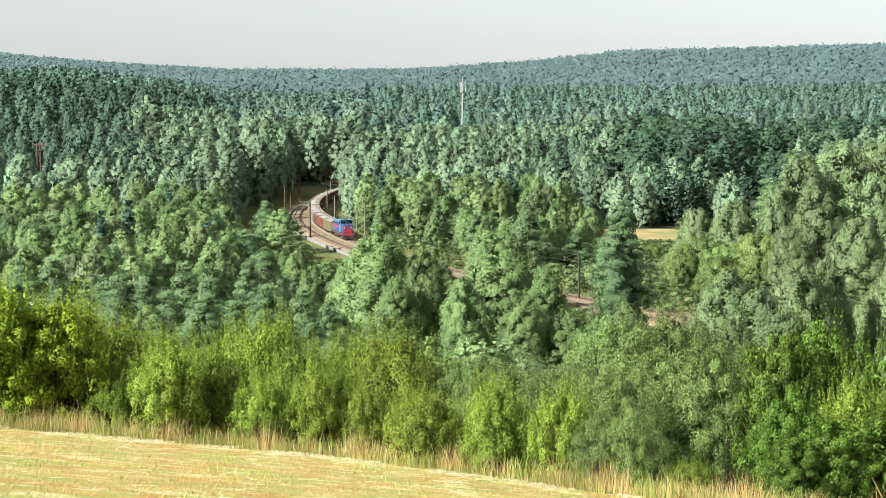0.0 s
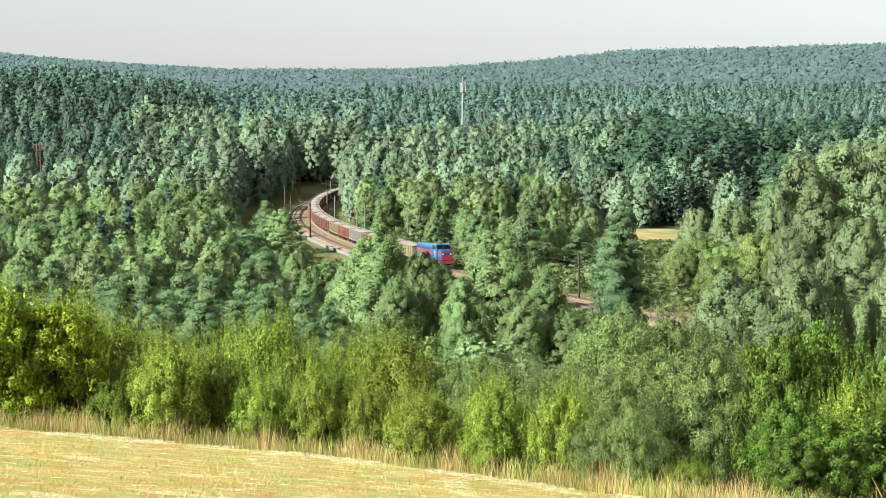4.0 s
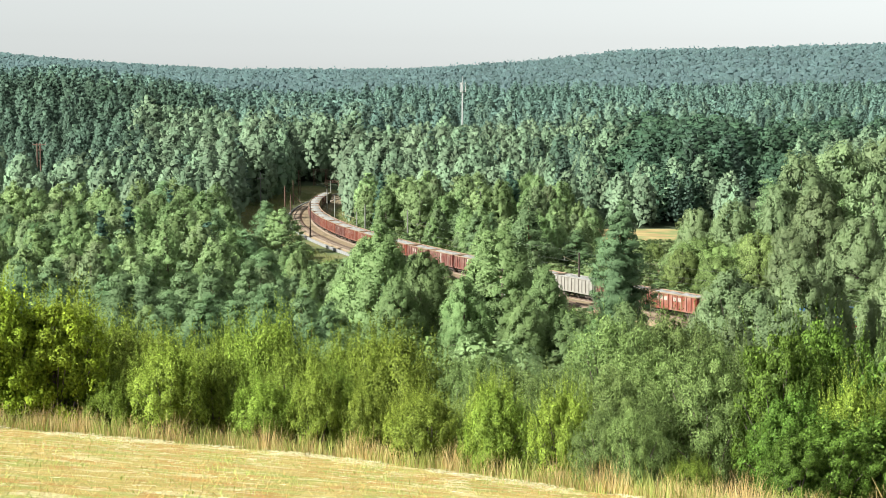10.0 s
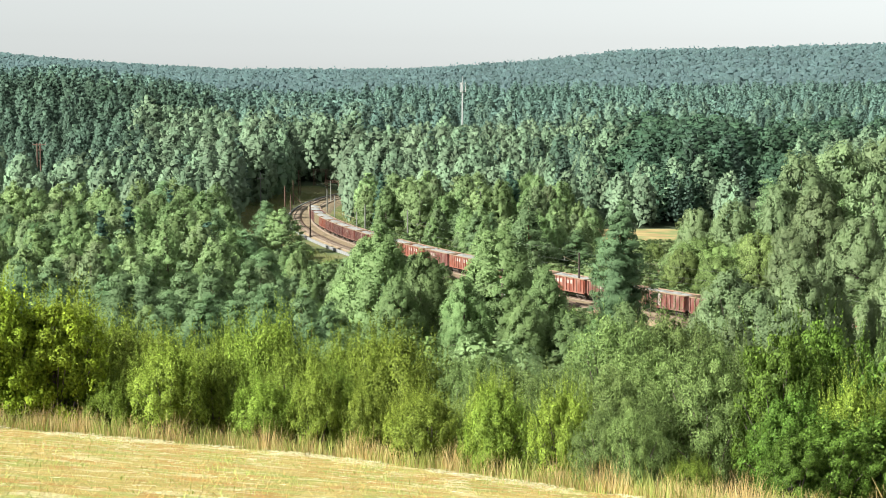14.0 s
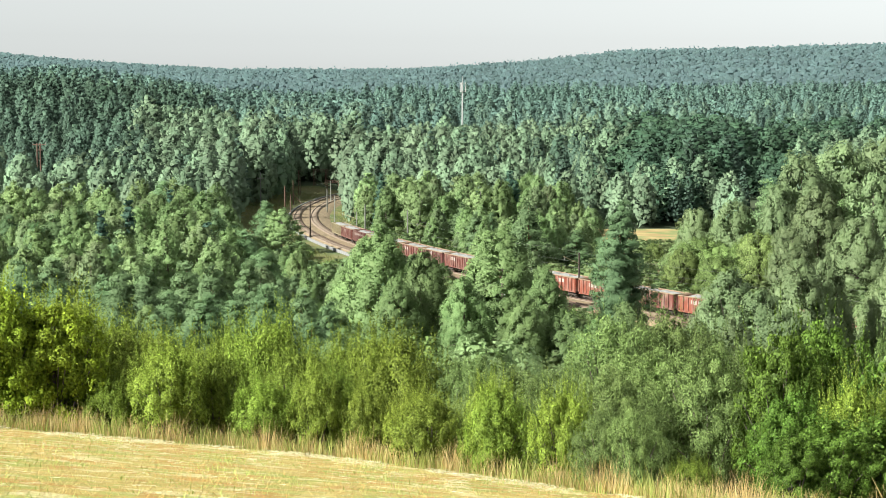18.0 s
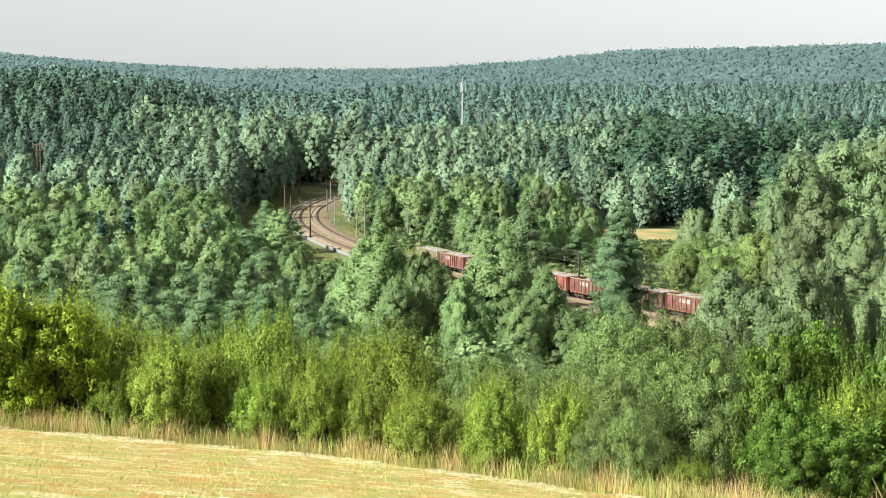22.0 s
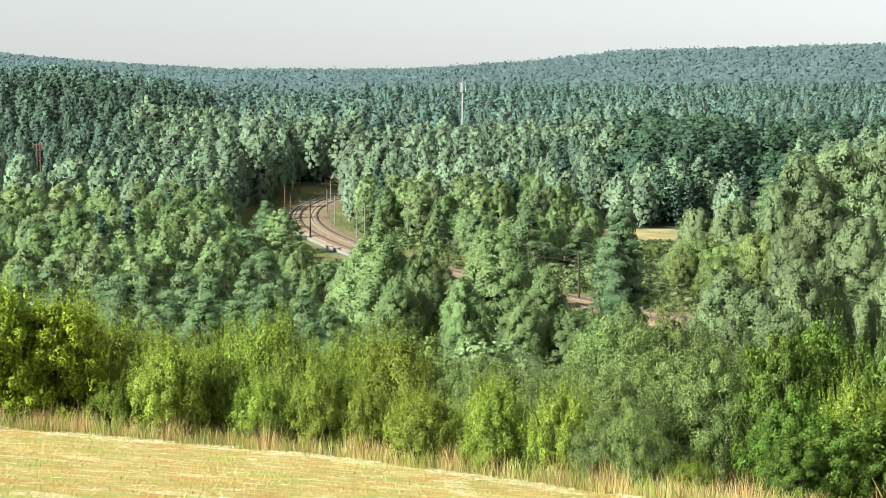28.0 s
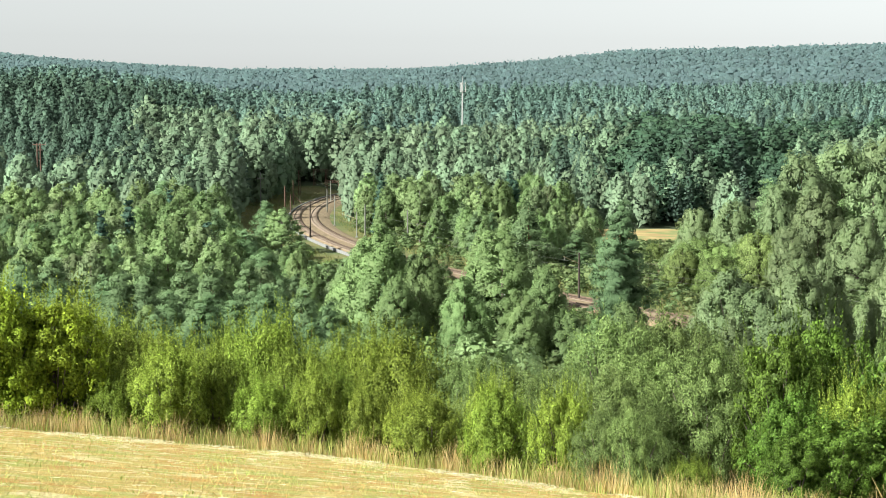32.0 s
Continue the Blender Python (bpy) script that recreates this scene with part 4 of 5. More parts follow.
def far_forest():
    """Woods that close the valley: too many trees to count, joined."""
    rng = np.random.default_rng(19)
    H, W = 16.0, 7.0

    def forms(seed, outline, base, rich, clumps, per, leaf, size, squash, aspect, core):
        made = []
        for i in range(4):
            g = np.random.default_rng(seed + i)
            k = 1.0 if rich else 0.6
            # calm turns the shading normals upwards, softening contrast as haze would
            made.append(crown_of(g, H, W, outline, base, int(clumps * k), size / k ** 0.5, int(per * k), leaf / k, aspect, squash, core, lobe=0.07, ragged=0.2, stray=0.4, calm=0.32 if rich else 0.36, mass=0.7)[0])
        return made

    rich = {"leafy": forms(100, oval, 0.02, True, 115, 8, 0.4, 0.12, 1.15, 0.7, 0.1), "oak": forms(120, dome, 0.02, True, 115, 8, 0.4, 0.12, 0.95, 0.7, 0.1),
            "pine": forms(140, flame, 0.2, True, 105, 7, 0.42, 0.125, 0.8, 0.5, 0.1), "spruce": forms(160, spire, 0.05, True, 80, 5, 0.42, 0.14, 0.6, 0.5, 0.1)}
    plain = {"leafy": forms(200, oval, 0.05, False, 75, 5, 0.5, 0.135, 1.1, 0.7, 0.1), "pine": forms(240, flame, 0.2, False, 75, 5, 0.5, 0.135, 0.8, 0.6, 0.1),
             "spruce": forms(260, spire, 0.05, False, 60, 5, 0.5, 0.15, 0.7, 0.6, 0.1)}
    plain["oak"] = plain["leafy"]

    def stand(name, words, places, sizes, variants, mat):
        """Trees joined into one mesh; each keeps its own shade in the attribute 'tree'."""
        places, sizes = np.array(places), np.array(sizes)
        z = height(places[:, 0], places[:, 1])
        pick = rng.integers(0, len(variants), len(places))
        pieces, shade = [], []
        for i, (v, f, shown) in enumerate(variants):
            p, s, zz = places[pick == i], sizes[pick == i], z[pick == i]
            if not len(p):
                continue
            a = rng.random(len(p)) * 6.283
            c, n = np.cos(a)[:, None], np.sin(a)[:, None]
            wd = s[:, 1:2]
            q = np.stack([(v[:, 0] * c - v[:, 1] * n) * wd + p[:, :1], (v[:, 0] * n + v[:, 1] * c) * wd + p[:, 1:], v[:, 2] * s[:, :1] + zz[:, None]], 2)
            facing = np.stack([shown[:, 0] * c - shown[:, 1] * n, shown[:, 0] * n + shown[:, 1] * c, np.broadcast_to(shown[:, 2], (len(p), len(v)))], 2)
            pieces.append((q.reshape(-1, 3), (np.arange(len(p))[:, None, None] * len(v) + f).reshape(-1, 4), facing.reshape(-1, 3)))
            shade.append(np.repeat(rng.random(len(p)), len(v)))
        v, f, facing = joined(pieces)
        me = mesh_from(name, v, f, mat, False, facing)
        me.attributes.new("tree", "FLOAT", "POINT").data.foreach_set("value", np.concatenate(shade).astype(np.float32))
        tagged(new(name, me), words, "forest", kind="stuff")

    SAY = {"leafy": ("broadleaf_forest", "dense green broadleaf forest on the valley side"), "oak": ("broadleaf_forest", "deep green rounded broadleaf trees on the valley side"),
           "pine": ("pine_forest", "dark green pine forest on rising ground"), "spruce": ("spruce_forest", "pointed dark spruces standing out of the forest")}

    def wood(t0, t1, y0, y1, gap, mix, mats, close=True, wide=1.0, most=26):
        """mix: share of each kind; mats: the leaves of each kind."""
        lots = {k: [] for k in mix}
        kinds, chance = list(mix), np.cumsum(list(mix.values()))
        for x, y in spread(rng, t0, t1, y0, y1, gap):
            if open_land(x, y) or line_gap(x, y)[0][0] < 11:
                continue
            kind = kinds[min(int(np.searchsorted(chance, rng.random() * chance[-1])), len(kinds) - 1)]
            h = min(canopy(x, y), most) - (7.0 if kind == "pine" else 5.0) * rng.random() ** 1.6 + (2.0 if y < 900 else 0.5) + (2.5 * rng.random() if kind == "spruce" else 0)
            if -0.226 < x / y < -0.214 and y < 515:
                h = min(h, EYE[2] - 0.031 * y - ground_at(x, y))
            if h < 5:
                continue
            lots[kind].append((x, y, h / H, wide * (0.40 + 0.22 * rng.random()) * max(h, 10) / W * (0.7 if kind == "spruce" else 1.3 if kind == "oak" else 0.88 if kind == "pine" else 1.0)))
        for kind, lot in lots.items():
            if lot:
                lot = np.array(lot)
                stand(*SAY[kind], lot[:, :2], lot[:, 2:], (rich if close else plain)[kind], mats[kind])

    light = {"leafy": LEAF_HAZED_LIGHT, "oak": LEAF_HAZED_DEEP, "pine": LEAF_HAZED_PINE, "spruce": LEAF_HAZED_PINE}
    back = {"leafy": LEAF_HAZED_BROAD, "oak": LEAF_HAZED_BROAD, "pine": LEAF_HAZED, "spruce": LEAF_HAZED}
    # birches above the meadow, pines on the hill behind them
    wood(-0.27, -0.165, 400, 458, 9.4, {"leafy": 0.9, "pine": 0.1}, light)
    wood(-0.165, -0.105, 400, 500, 9.4, {"leafy": 0.92, "spruce": 0.08}, light)
    wood(-0.27, -0.165, 458, 500, 9.4, {"pine": 0.75, "leafy": 0.15, "spruce": 0.1}, light)
    wood(-0.27, -0.158, 500, 560, 9.4, {"pine": 0.85, "leafy": 0.05, "spruce": 0.1}, light)
    wood(-0.158, -0.085, 500, 560, 9.2, {"leafy": 1}, light)
    wood(-0.27, -0.165, 560, 740, 9.8, {"pine": 0.92, "spruce": 0.08}, light)
    wood(-0.165, -0.045, 560, 745, 9.2, {"leafy": 0.96, "spruce": 0.04}, light)
    # the wood inside the bend
    wood(-0.047, 0.052, 480, 640, 9.4, {"leafy": 0.95, "spruce": 0.05}, light)
    wood(0.052, 0.086, 480, 640, 9.4, {"leafy": 0.5, "pine": 0.4, "spruce": 0.1}, light)
    wood(-0.045, 0.10, 640, 745, 10, {"leafy": 0.85, "pine": 0.1, "spruce": 0.05}, light)
    # behind the yellow field: a row of leafy trees, tall dark trees, and the shaded bay beside them
    wood(0.086, 0.165, 484, 520, 7.6, {"leafy": 0.7, "oak": 0.2, "spruce": 0.1}, light)
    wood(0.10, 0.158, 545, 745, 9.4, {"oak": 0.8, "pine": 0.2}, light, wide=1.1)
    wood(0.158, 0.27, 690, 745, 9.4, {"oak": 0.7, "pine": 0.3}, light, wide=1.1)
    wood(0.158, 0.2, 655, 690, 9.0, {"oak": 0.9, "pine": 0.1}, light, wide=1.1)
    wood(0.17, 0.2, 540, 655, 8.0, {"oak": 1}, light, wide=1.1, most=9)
    wood(0.198, 0.27, 420, 690, 9.4, {"leafy": 0.9, "oak": 0.1}, light, wide=1.15)
    # the conifer belt below the ridge
    wood(-0.27, -0.13, 740, 900, 9.6, {"pine": 0.85, "spruce": 0.15}, light)
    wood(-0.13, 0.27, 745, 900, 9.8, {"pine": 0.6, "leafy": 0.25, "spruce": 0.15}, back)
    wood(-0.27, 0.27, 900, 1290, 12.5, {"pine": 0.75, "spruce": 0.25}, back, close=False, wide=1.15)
    # bushes and saplings that cover the valley floor
    scrub = [crown_of(np.random.default_rng(400 + i), H, 8.4, dome, 0.02, 16, 0.22, 7, 1.7, 0.8, 1.0, 0.25)[0] for i in range(3)]
    low = []
    for t0, t1, y0, y1, gap in ((-0.262, 0.25, 150, 235, 5.2), (-0.1, 0.25, 235, 330, 4.8), (-0.262, -0.1, 235, 330, 7.0), (-0.1, 0.26, 330, 480, 5.8)):
        for x, y in spread(rng, t0, t1, y0, y1, gap):
            d, where = (float(q[0]) for q in line_gap(x, y))
            if d < (6.4 if where > -130 else 11) or open_land(x, y):
                continue
            k = min(1.6 + 2.6 * rng.random(), (d - (6.4 if where > -130 else 8.5)) * 0.5 + 0.8, tallest(x, y))
            if k > 0.7:
                low.append((x, y, k / 16, (k + 1.4) / 13))
    low = np.array(low)
    stand("undergrowth", "low green bushes and saplings on the valley floor", low[:, :2], low[:, 2:], scrub, LEAF_UNDER)
    # the wooded ridge on the horizon: low tufts over the slope, uneven tops along the crest, coloured for haze
    tuft = [crown_of(np.random.default_rng(500 + k), 7, 12, dome, -0.2, 6, 0.24, 0, 3.6, 0.75, 0.6, 0, calm=0.8, mass=1.0)[0] for k in range(6)]
    fir = [crown_of(np.random.default_rng(520 + k), 12, 7, spire, 0.0, 7, 0.22, 0, 3.0, 0.6, 0.9, 0, calm=0.6, mass=1.0)[0] for k in range(4)]
    slope = np.array(spread(rng, -0.27, 0.27, 1700, 2800, 17))
    stand("ridge_forest", "haze-tinted blue-green forest over the distant ridge", slope, 0.7 + 0.6 * rng.random((len(slope), 2)), tuft, LEAF_HAZED_HILL)
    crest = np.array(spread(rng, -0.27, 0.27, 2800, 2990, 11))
    stand("ridge_forest", "uneven treetops along the crest of the distant ridge", crest, np.column_stack([0.5 + 0.7 * rng.random(len(crest)) ** 2, 0.7 + 0.5 * rng.random(len(crest))]), fir + tuft[:3], LEAF_HAZED_HILL)


def make_hedge():
    """Bushes along the lower edge of the field."""
    rng = np.random.default_rng(29)
    N = (3.0, 3.0)
    lush = [shrub(s, 3, 3, 110, 150, 0.078, LEAF_SHRUB, shoots=260, aspect=0.5, size=0.09, squash=1.2, tip=1.5) for s in (61, 62, 63)]
    pale = [shrub(s, 3, 3, 140, 180, 0.054, LEAF_WILLOW, shoots=140, stems=12, aspect=0.42, size=0.075, squash=1.1, tip=1.1) for s in (64, 65)]
    green = [shrub(s, 3, 3, 130, 160, 0.056, LEAF_OAK, shoots=90, aspect=0.65, size=0.075, squash=0.8) for s in (66, 67)]
    gold = [shrub(s, 3, 3, 130, 160, 0.058, LEAF_MAPLE, shoots=120, aspect=0.75, size=0.075, squash=0.9) for s in (68, 69)]
    sets = {"lush": (lush, "yellow-green leafy shrub at the edge of the mown field", "hedge shrubs"),
            "pale": (pale, "grey-green willow bush with narrow leaves", "willow bushes"),
            "green": (green, "dark green broad-leaved bush", "green bushes"),
            "gold": (gold, "golden-green maple bush in evening sun", "maple bushes")}

    def bush(kind, x, y, h, w):
        forms, words, group = sets[kind]
        plant("shrub", "shrub", words, forms[rng.integers(len(forms))], x, y, h, w, N, rng, group, stem="woody_base", sink=0.05)

    for x, y, h, w in ((-12.6, 50.6, 4.2, 3.6), (-11.0, 51.2, 3.9, 3.4), (-13.6, 53, 4.3, 4), (-14.6, 50.4, 3.4, 3.0)):
        bush("gold", x, y, h, w)
    for i in range(16):
        x = -9.3 + i * 0.92 + rng.normal(0, 0.22)
        e = float(np.interp(x, EDGE_X, EDGE_Y))
        bush("lush" if x < 3.4 else "pale", x, e + 1.3 + 1.6 * rng.random(), 1.6 + 1.1 * rng.random(), 1.5 + 0.9 * rng.random())
    for i in range(17):
        x = -12.5 + i * 1.05 + rng.normal(0, 0.2)
        e = float(np.interp(x, EDGE_X, EDGE_Y))
        bush("lush" if rng.random() < 0.8 and x < 0.3 else "pale", x, e + 6 + 4 * rng.random(), 2.9 + 1.1 * rng.random(), 2.4 + 1.0 * rng.random())
    for x, y, h, w in ((5.4, 56, 5.2, 4.0), (7.2, 57, 5.6, 4.2), (8.6, 60, 5.4, 4.0), (6.2, 53, 4.2, 3.4), (4.6, 50, 3.0, 2.6), (7.6, 51, 4.4, 3.4), (9.6, 53, 4.6, 3.6)):
        bush("pale", x, y, h, w)
    for x, y, h, w in ((9.3, 49.5, 5.0, 3.2), (10.6, 50.5, 5.3, 3.4), (11.8, 48.5, 4.4, 3.0), (8.8, 45.5, 3.0, 2.4)):
        bush("green", x, y, h, w)
    for x, y, h, w in ((9.0, 41.5, 2.4, 2.4), (10.4, 42, 2.6, 2.6), (8.0, 41, 1.8, 1.9), (11.4, 41.2, 2.3, 2.2)):
        bush("green", x, y, h, w)
    for x, y, h, w in ((5.6, 40.2, 1.0, 1.2), (10.6, 46.4, 3.3, 2.4)):
        bush("lush", x, y, h, w)
    for x, y, h, w in ((20.9, 82, 8.2, 3.3), (13, 70, 5.0, 4.5), (9.5, 72, 5.0, 4.5), (15.2, 74, 4.6, 4.2)):
        bush("pale", x, y, h, w)


def blades(rng, x, y, tall, wide, lean):
    """Upright tapering grass blades."""
    n = len(x)
    z = height(x, y) - 0.02
    a = rng.random(n) * 6.283
    ax, ay = np.cos(a) * wide / 2, np.sin(a) * wide / 2
    lx, ly = rng.normal(0, lean, n) * tall, rng.normal(0, lean, n) * tall
    rows = []
    for t, k in ((0, 1.0), (0.55, 0.8), (1.0, 0.25)):
        cx, cy, cz = x + lx * t ** 1.8, y + ly * t ** 1.8, z + tall * t
        rows += [np.stack([cx - ax * k, cy - ay * k, cz], 1), np.stack([cx + ax * k, cy + ay * k, cz], 1)]
    v = np.stack(rows, 1).reshape(-1, 3)
    f = (np.arange(n)[:, None, None] * 6 + np.array([(0, 1, 3, 2), (2, 3, 5, 4)])).reshape(-1, 4)
    return v, f


def make_grass():
    rng = np.random.default_rng(37)
    dry = foliage("dry_grass", (0.46, 0.32, 0.11), (0.68, 0.56, 0.26), through=0.25)
    fresh = foliage("fresh_grass", (0.24, 0.28, 0.06), (0.42, 0.43, 0.13), through=0.3)
    straw = foliage("cut_straw", (0.42, 0.31, 0.09), (0.60, 0.50, 0.22), through=0.1)

    def band(n, lo, hi, x0=-16.0, x1=9.0):
        x = x0 + (x1 - x0) * rng.random(n)
        clump = np.sin(x * 2.3) + np.sin(x * 5.1 + 1) + rng.normal(0, 0.7, n)
        y = np.interp(x, EDGE_X, EDGE_Y) + lo + (hi - lo) * rng.random(n)
        return x, y, clump

    x, y, c = band(19000, -0.3, 2.6)
    v, f = blades(rng, x, y, np.clip((0.5 + 0.13 * c) * (0.3 + 0.95 * rng.random(len(x)) ** 1.4), 0.12, 0.95), 0.009, 0.22)
    tagged(new("dry_grass", mesh_from("dry_grass", v, f, dry)), "tall dry tan grass along the field edge", "grass", kind="stuff")
    x, y, c = band(9500, -0.5, 3.0)
    v, f = blades(rng, x, y, np.clip((0.36 - 0.1 * c) * (0.3 + rng.random(len(x))), 0.08, 0.8), 0.018, 0.25)
    tagged(new("green_grass", mesh_from("green_grass", v, f, fresh)), "fresh green grass among the dry stems", "grass", kind="stuff")
    stalk = tagged(new("dry_stalk"), "leaning dry yellow stalk beside a dark bush", "plant stalk")
    foot = np.array([10.05, 40.4, ground_at(10.05, 40.4)])
    tip = foot + np.array([-0.42, 0.0, 0.95])
    link("stem", mesh_from("stem", *tube([foot, (foot + tip) / 2 + [0.03, 0, 0.03], tip], [0.014, 0.011, 0.005]), dry), stalk)
    # the mown field: tufts and stubble in drifts of straw, ochre and green, long towards the hill's fall
    ochre = foliage("ochre_stubble", (0.36, 0.20, 0.06), (0.52, 0.34, 0.13), through=0.15)
    pale = foliage("bleached_straw", (0.46, 0.40, 0.23), (0.60, 0.55, 0.38), through=0.15)

    def drift(x, y, k):
        u, v = 0.956 * x - 0.292 * y, 0.292 * x + 0.956 * y
        return (np.sin(0.8 * u + 1.3 * v + k) + np.sin(0.5 * u - 2.1 * v + 2.1 * k) + np.sin(1.7 * u + 0.7 * v + 3.3 * k) + 0.8 * np.sin(0.9 * u + 4.2 * v + k)) / 3.8

    def field(n, k, share):
        x, y = -17 + 25 * rng.random(n), 17 + 33 * rng.random(n)
        keep = (y < np.interp(x, EDGE_X, EDGE_Y)) & (drift(x, y, k) + rng.normal(0, 0.16, n) > share)
        return x[keep], y[keep]

    for n, k, share, low, high, wide, lean, mat, name, words, kind in (
            (60000, 0.0, -0.4, 0.012, 0.07, 0.010, 1.4, straw, "stubble", "short cut stubble on the mown field", "stubble"),
            (26000, 1.3, 0.12, 0.02, 0.10, 0.014, 0.8, ochre, "ochre_stubble", "orange-brown dry stubble in patches", "stubble"),
            (44000, 2.9, 0.14, 0.02, 0.12, 0.014, 0.5, fresh, "regrowth_grass", "short green regrowth between the straw", "grass"),
            (60000, 4.4, -0.1, 0.012, 0.05, 0.012, 2.6, straw, "cut_straw", "loose pale cut straw lying on the field", "straw")):
        x, y = field(n, k, share)
        v, f = blades(rng, x, y, low + (high - low) * rng.random(len(x)) ** 2, wide, lean)
        tagged(new(name, mesh_from(name, v, f, mat)), words, kind, kind="stuff")
    # long stalks left lying, and a bleached swath along the lower edge
    def stalks(x, y, a, half, thick, lift, name, words, mat):
        n = len(x)
        dx, dy, nx, ny = np.cos(a) * half, np.sin(a) * half, -np.sin(a) * thick, np.cos(a) * thick
        z0, z1 = height(x - dx, y - dy) + lift, height(x + dx, y + dy) + lift + rng.normal(0, 0.02, n)
        v = np.stack([np.stack([x - dx - nx, y - dy - ny, z0 - thick], 1), np.stack([x + dx - nx, y + dy - ny, z1 - thick], 1),
                      np.stack([x + dx + nx, y + dy + ny, z1 + thick], 1), np.stack([x - dx + nx, y - dy + ny, z0 + thick], 1)], 1).reshape(-1, 3)
        tagged(new(name, mesh_from(name, v, np.arange(4 * n).reshape(-1, 4), mat)), words, "straw", kind="stuff")

    x, y = field(2600, 5.0, -0.1)
    n = len(x)
    stalks(x, y, np.radians(-17) + rng.normal(0, 0.9, n), 0.025 + 0.16 * rng.random(n) ** 3, 0.0008 + 0.0012 * rng.random(n), 0.02 + 0.05 * rng.random(n), "straw_stalk_litter", "long pale stalks left on the mown field", pale)
    n = 8000
    x = -16 + 22 * rng.random(n)
    edge = rng.random(n) < 0.75
    off = np.where(edge, -1.3 + 0.9 * rng.normal(size=n) * (0.25 + np.abs(np.sin(x * 0.9))), -6.5 + 1.6 * rng.normal(size=n))
    keep = np.where(edge, np.sin(x * 1.3) + np.sin(x * 3.1 + 1) + rng.normal(0, 0.6, n) > -0.5, np.sin(x * 1.7 + 2) + np.sin(x * 4.1) + rng.normal(0, 0.3, n) > 0.9)
    x, off = x[keep], off[keep]
    n = len(x)
    pile = 0.07 * np.exp(-np.where(off > -3, (off + 0.9) / 0.4, (off + 6.5) / 1.0) ** 2)
    stalks(x, np.interp(x, EDGE_X, EDGE_Y) + off, np.radians(-14) + rng.normal(0, 0.8, n), 0.03 + 0.09 * rng.random(n), 0.001 + 0.0014 * rng.random(n),
           0.01 + pile * rng.random(n), "straw_swath", "bleached swath of straw along the field edge", pale)
    # rough herbage between the hedge and the line, and on the meadow
    herb = foliage("rough_herbage", (0.12, 0.15, 0.045), (0.26, 0.25, 0.09), through=0.3)
    n = 110000
    t, y = -0.12 + 0.26 * rng.random(n), 240 + 420 * rng.random(n)
    x = t * y
    gap, _ = line_gap(x, y)
    keep = (gap > 8.5) & (gap < 30)
    x, y = x[keep], y[keep]
    v, f = blades(rng, x, y, 0.3 + 0.9 * rng.random(len(x)) ** 2, 0.07, 0.4)
    tagged(new("rough_grass", mesh_from("rough_grass", v, f, herb)), "rough green grass beside the railway", "grass", kind="stuff")


# ---- the train ----
SPEED, FRONT0, ENGINE, WAGON = 20.36, -169.9, 17.0, 14.04


def paint(name, a, b, rough=0.6, dust=0.0):
    """Worn paint; dust: pale streaks that run down the sides."""
    m = solid(name, a, b, 0.9, rough, bump=0.1, fine=9)
    if dust:
        n, l = m.node_tree.nodes, m.node_tree.links
        p = n["Principled BSDF"]
        old = p.inputs["Base Color"].links[0].from_socket
        streak = grain_share(n, l, spots(n, l, 1.6, 4.0, 0.42, 0.68, (0.0, (1.0, 1.0, 0.35))), dust)
        l.new(mixer(n, l, old, (0.40, 0.33, 0.27), streak), p.inputs["Base Color"])
    return m


RED = paint("red_brown_wagon_paint", (0.148, 0.046, 0.036), (0.10, 0.037, 0.031), dust=0.32)
BRIGHT = paint("orange_red_wagon_paint", (0.215, 0.058, 0.034), (0.155, 0.047, 0.032), dust=0.32)
BROWN = paint("dark_brown_wagon_paint", (0.108, 0.034, 0.029), (0.075, 0.027, 0.024), dust=0.25)
TAN = paint("tan_wagon_paint", (0.26, 0.215, 0.13), (0.195, 0.165, 0.105))
GREY = paint("grey_white_wagon_paint", (0.27, 0.25, 0.22), (0.20, 0.18, 0.155))
RIM = paint("orange_rim_paint", (0.27, 0.19, 0.125), (0.20, 0.13, 0.085))
STRIPE = paint("white_panel_paint", (0.38, 0.34, 0.31), (0.28, 0.20, 0.165))
GRAVEL = solid("pale_crushed_stone", (0.30, 0.29, 0.275), (0.22, 0.215, 0.205), 1.5, 0.95, bump=0.8, fine=7)
UNDER = solid("dark_bogie_steel", (0.06, 0.05, 0.045), (0.13, 0.10, 0.08), 2, 0.7, 0.3)
BLUE = paint("blue_engine_paint", (0.03, 0.105, 0.27), (0.025, 0.08, 0.22), 0.4)
SKYBLUE = paint("light_blue_engine_paint", (0.085, 0.21, 0.36), (0.07, 0.17, 0.31), 0.4)
ENGINE_RED = paint("engine_red_paint", (0.38, 0.04, 0.075), (0.31, 0.035, 0.06), 0.4)
GLASS = solid("dark_cab_glass", (0.02, 0.025, 0.03), (0.03, 0.035, 0.04), 1, 0.08)
LAMP_GLASS = solid("headlamp_glass", (0.7, 0.7, 0.66), (0.6, 0.6, 0.56), 1, 0.15)


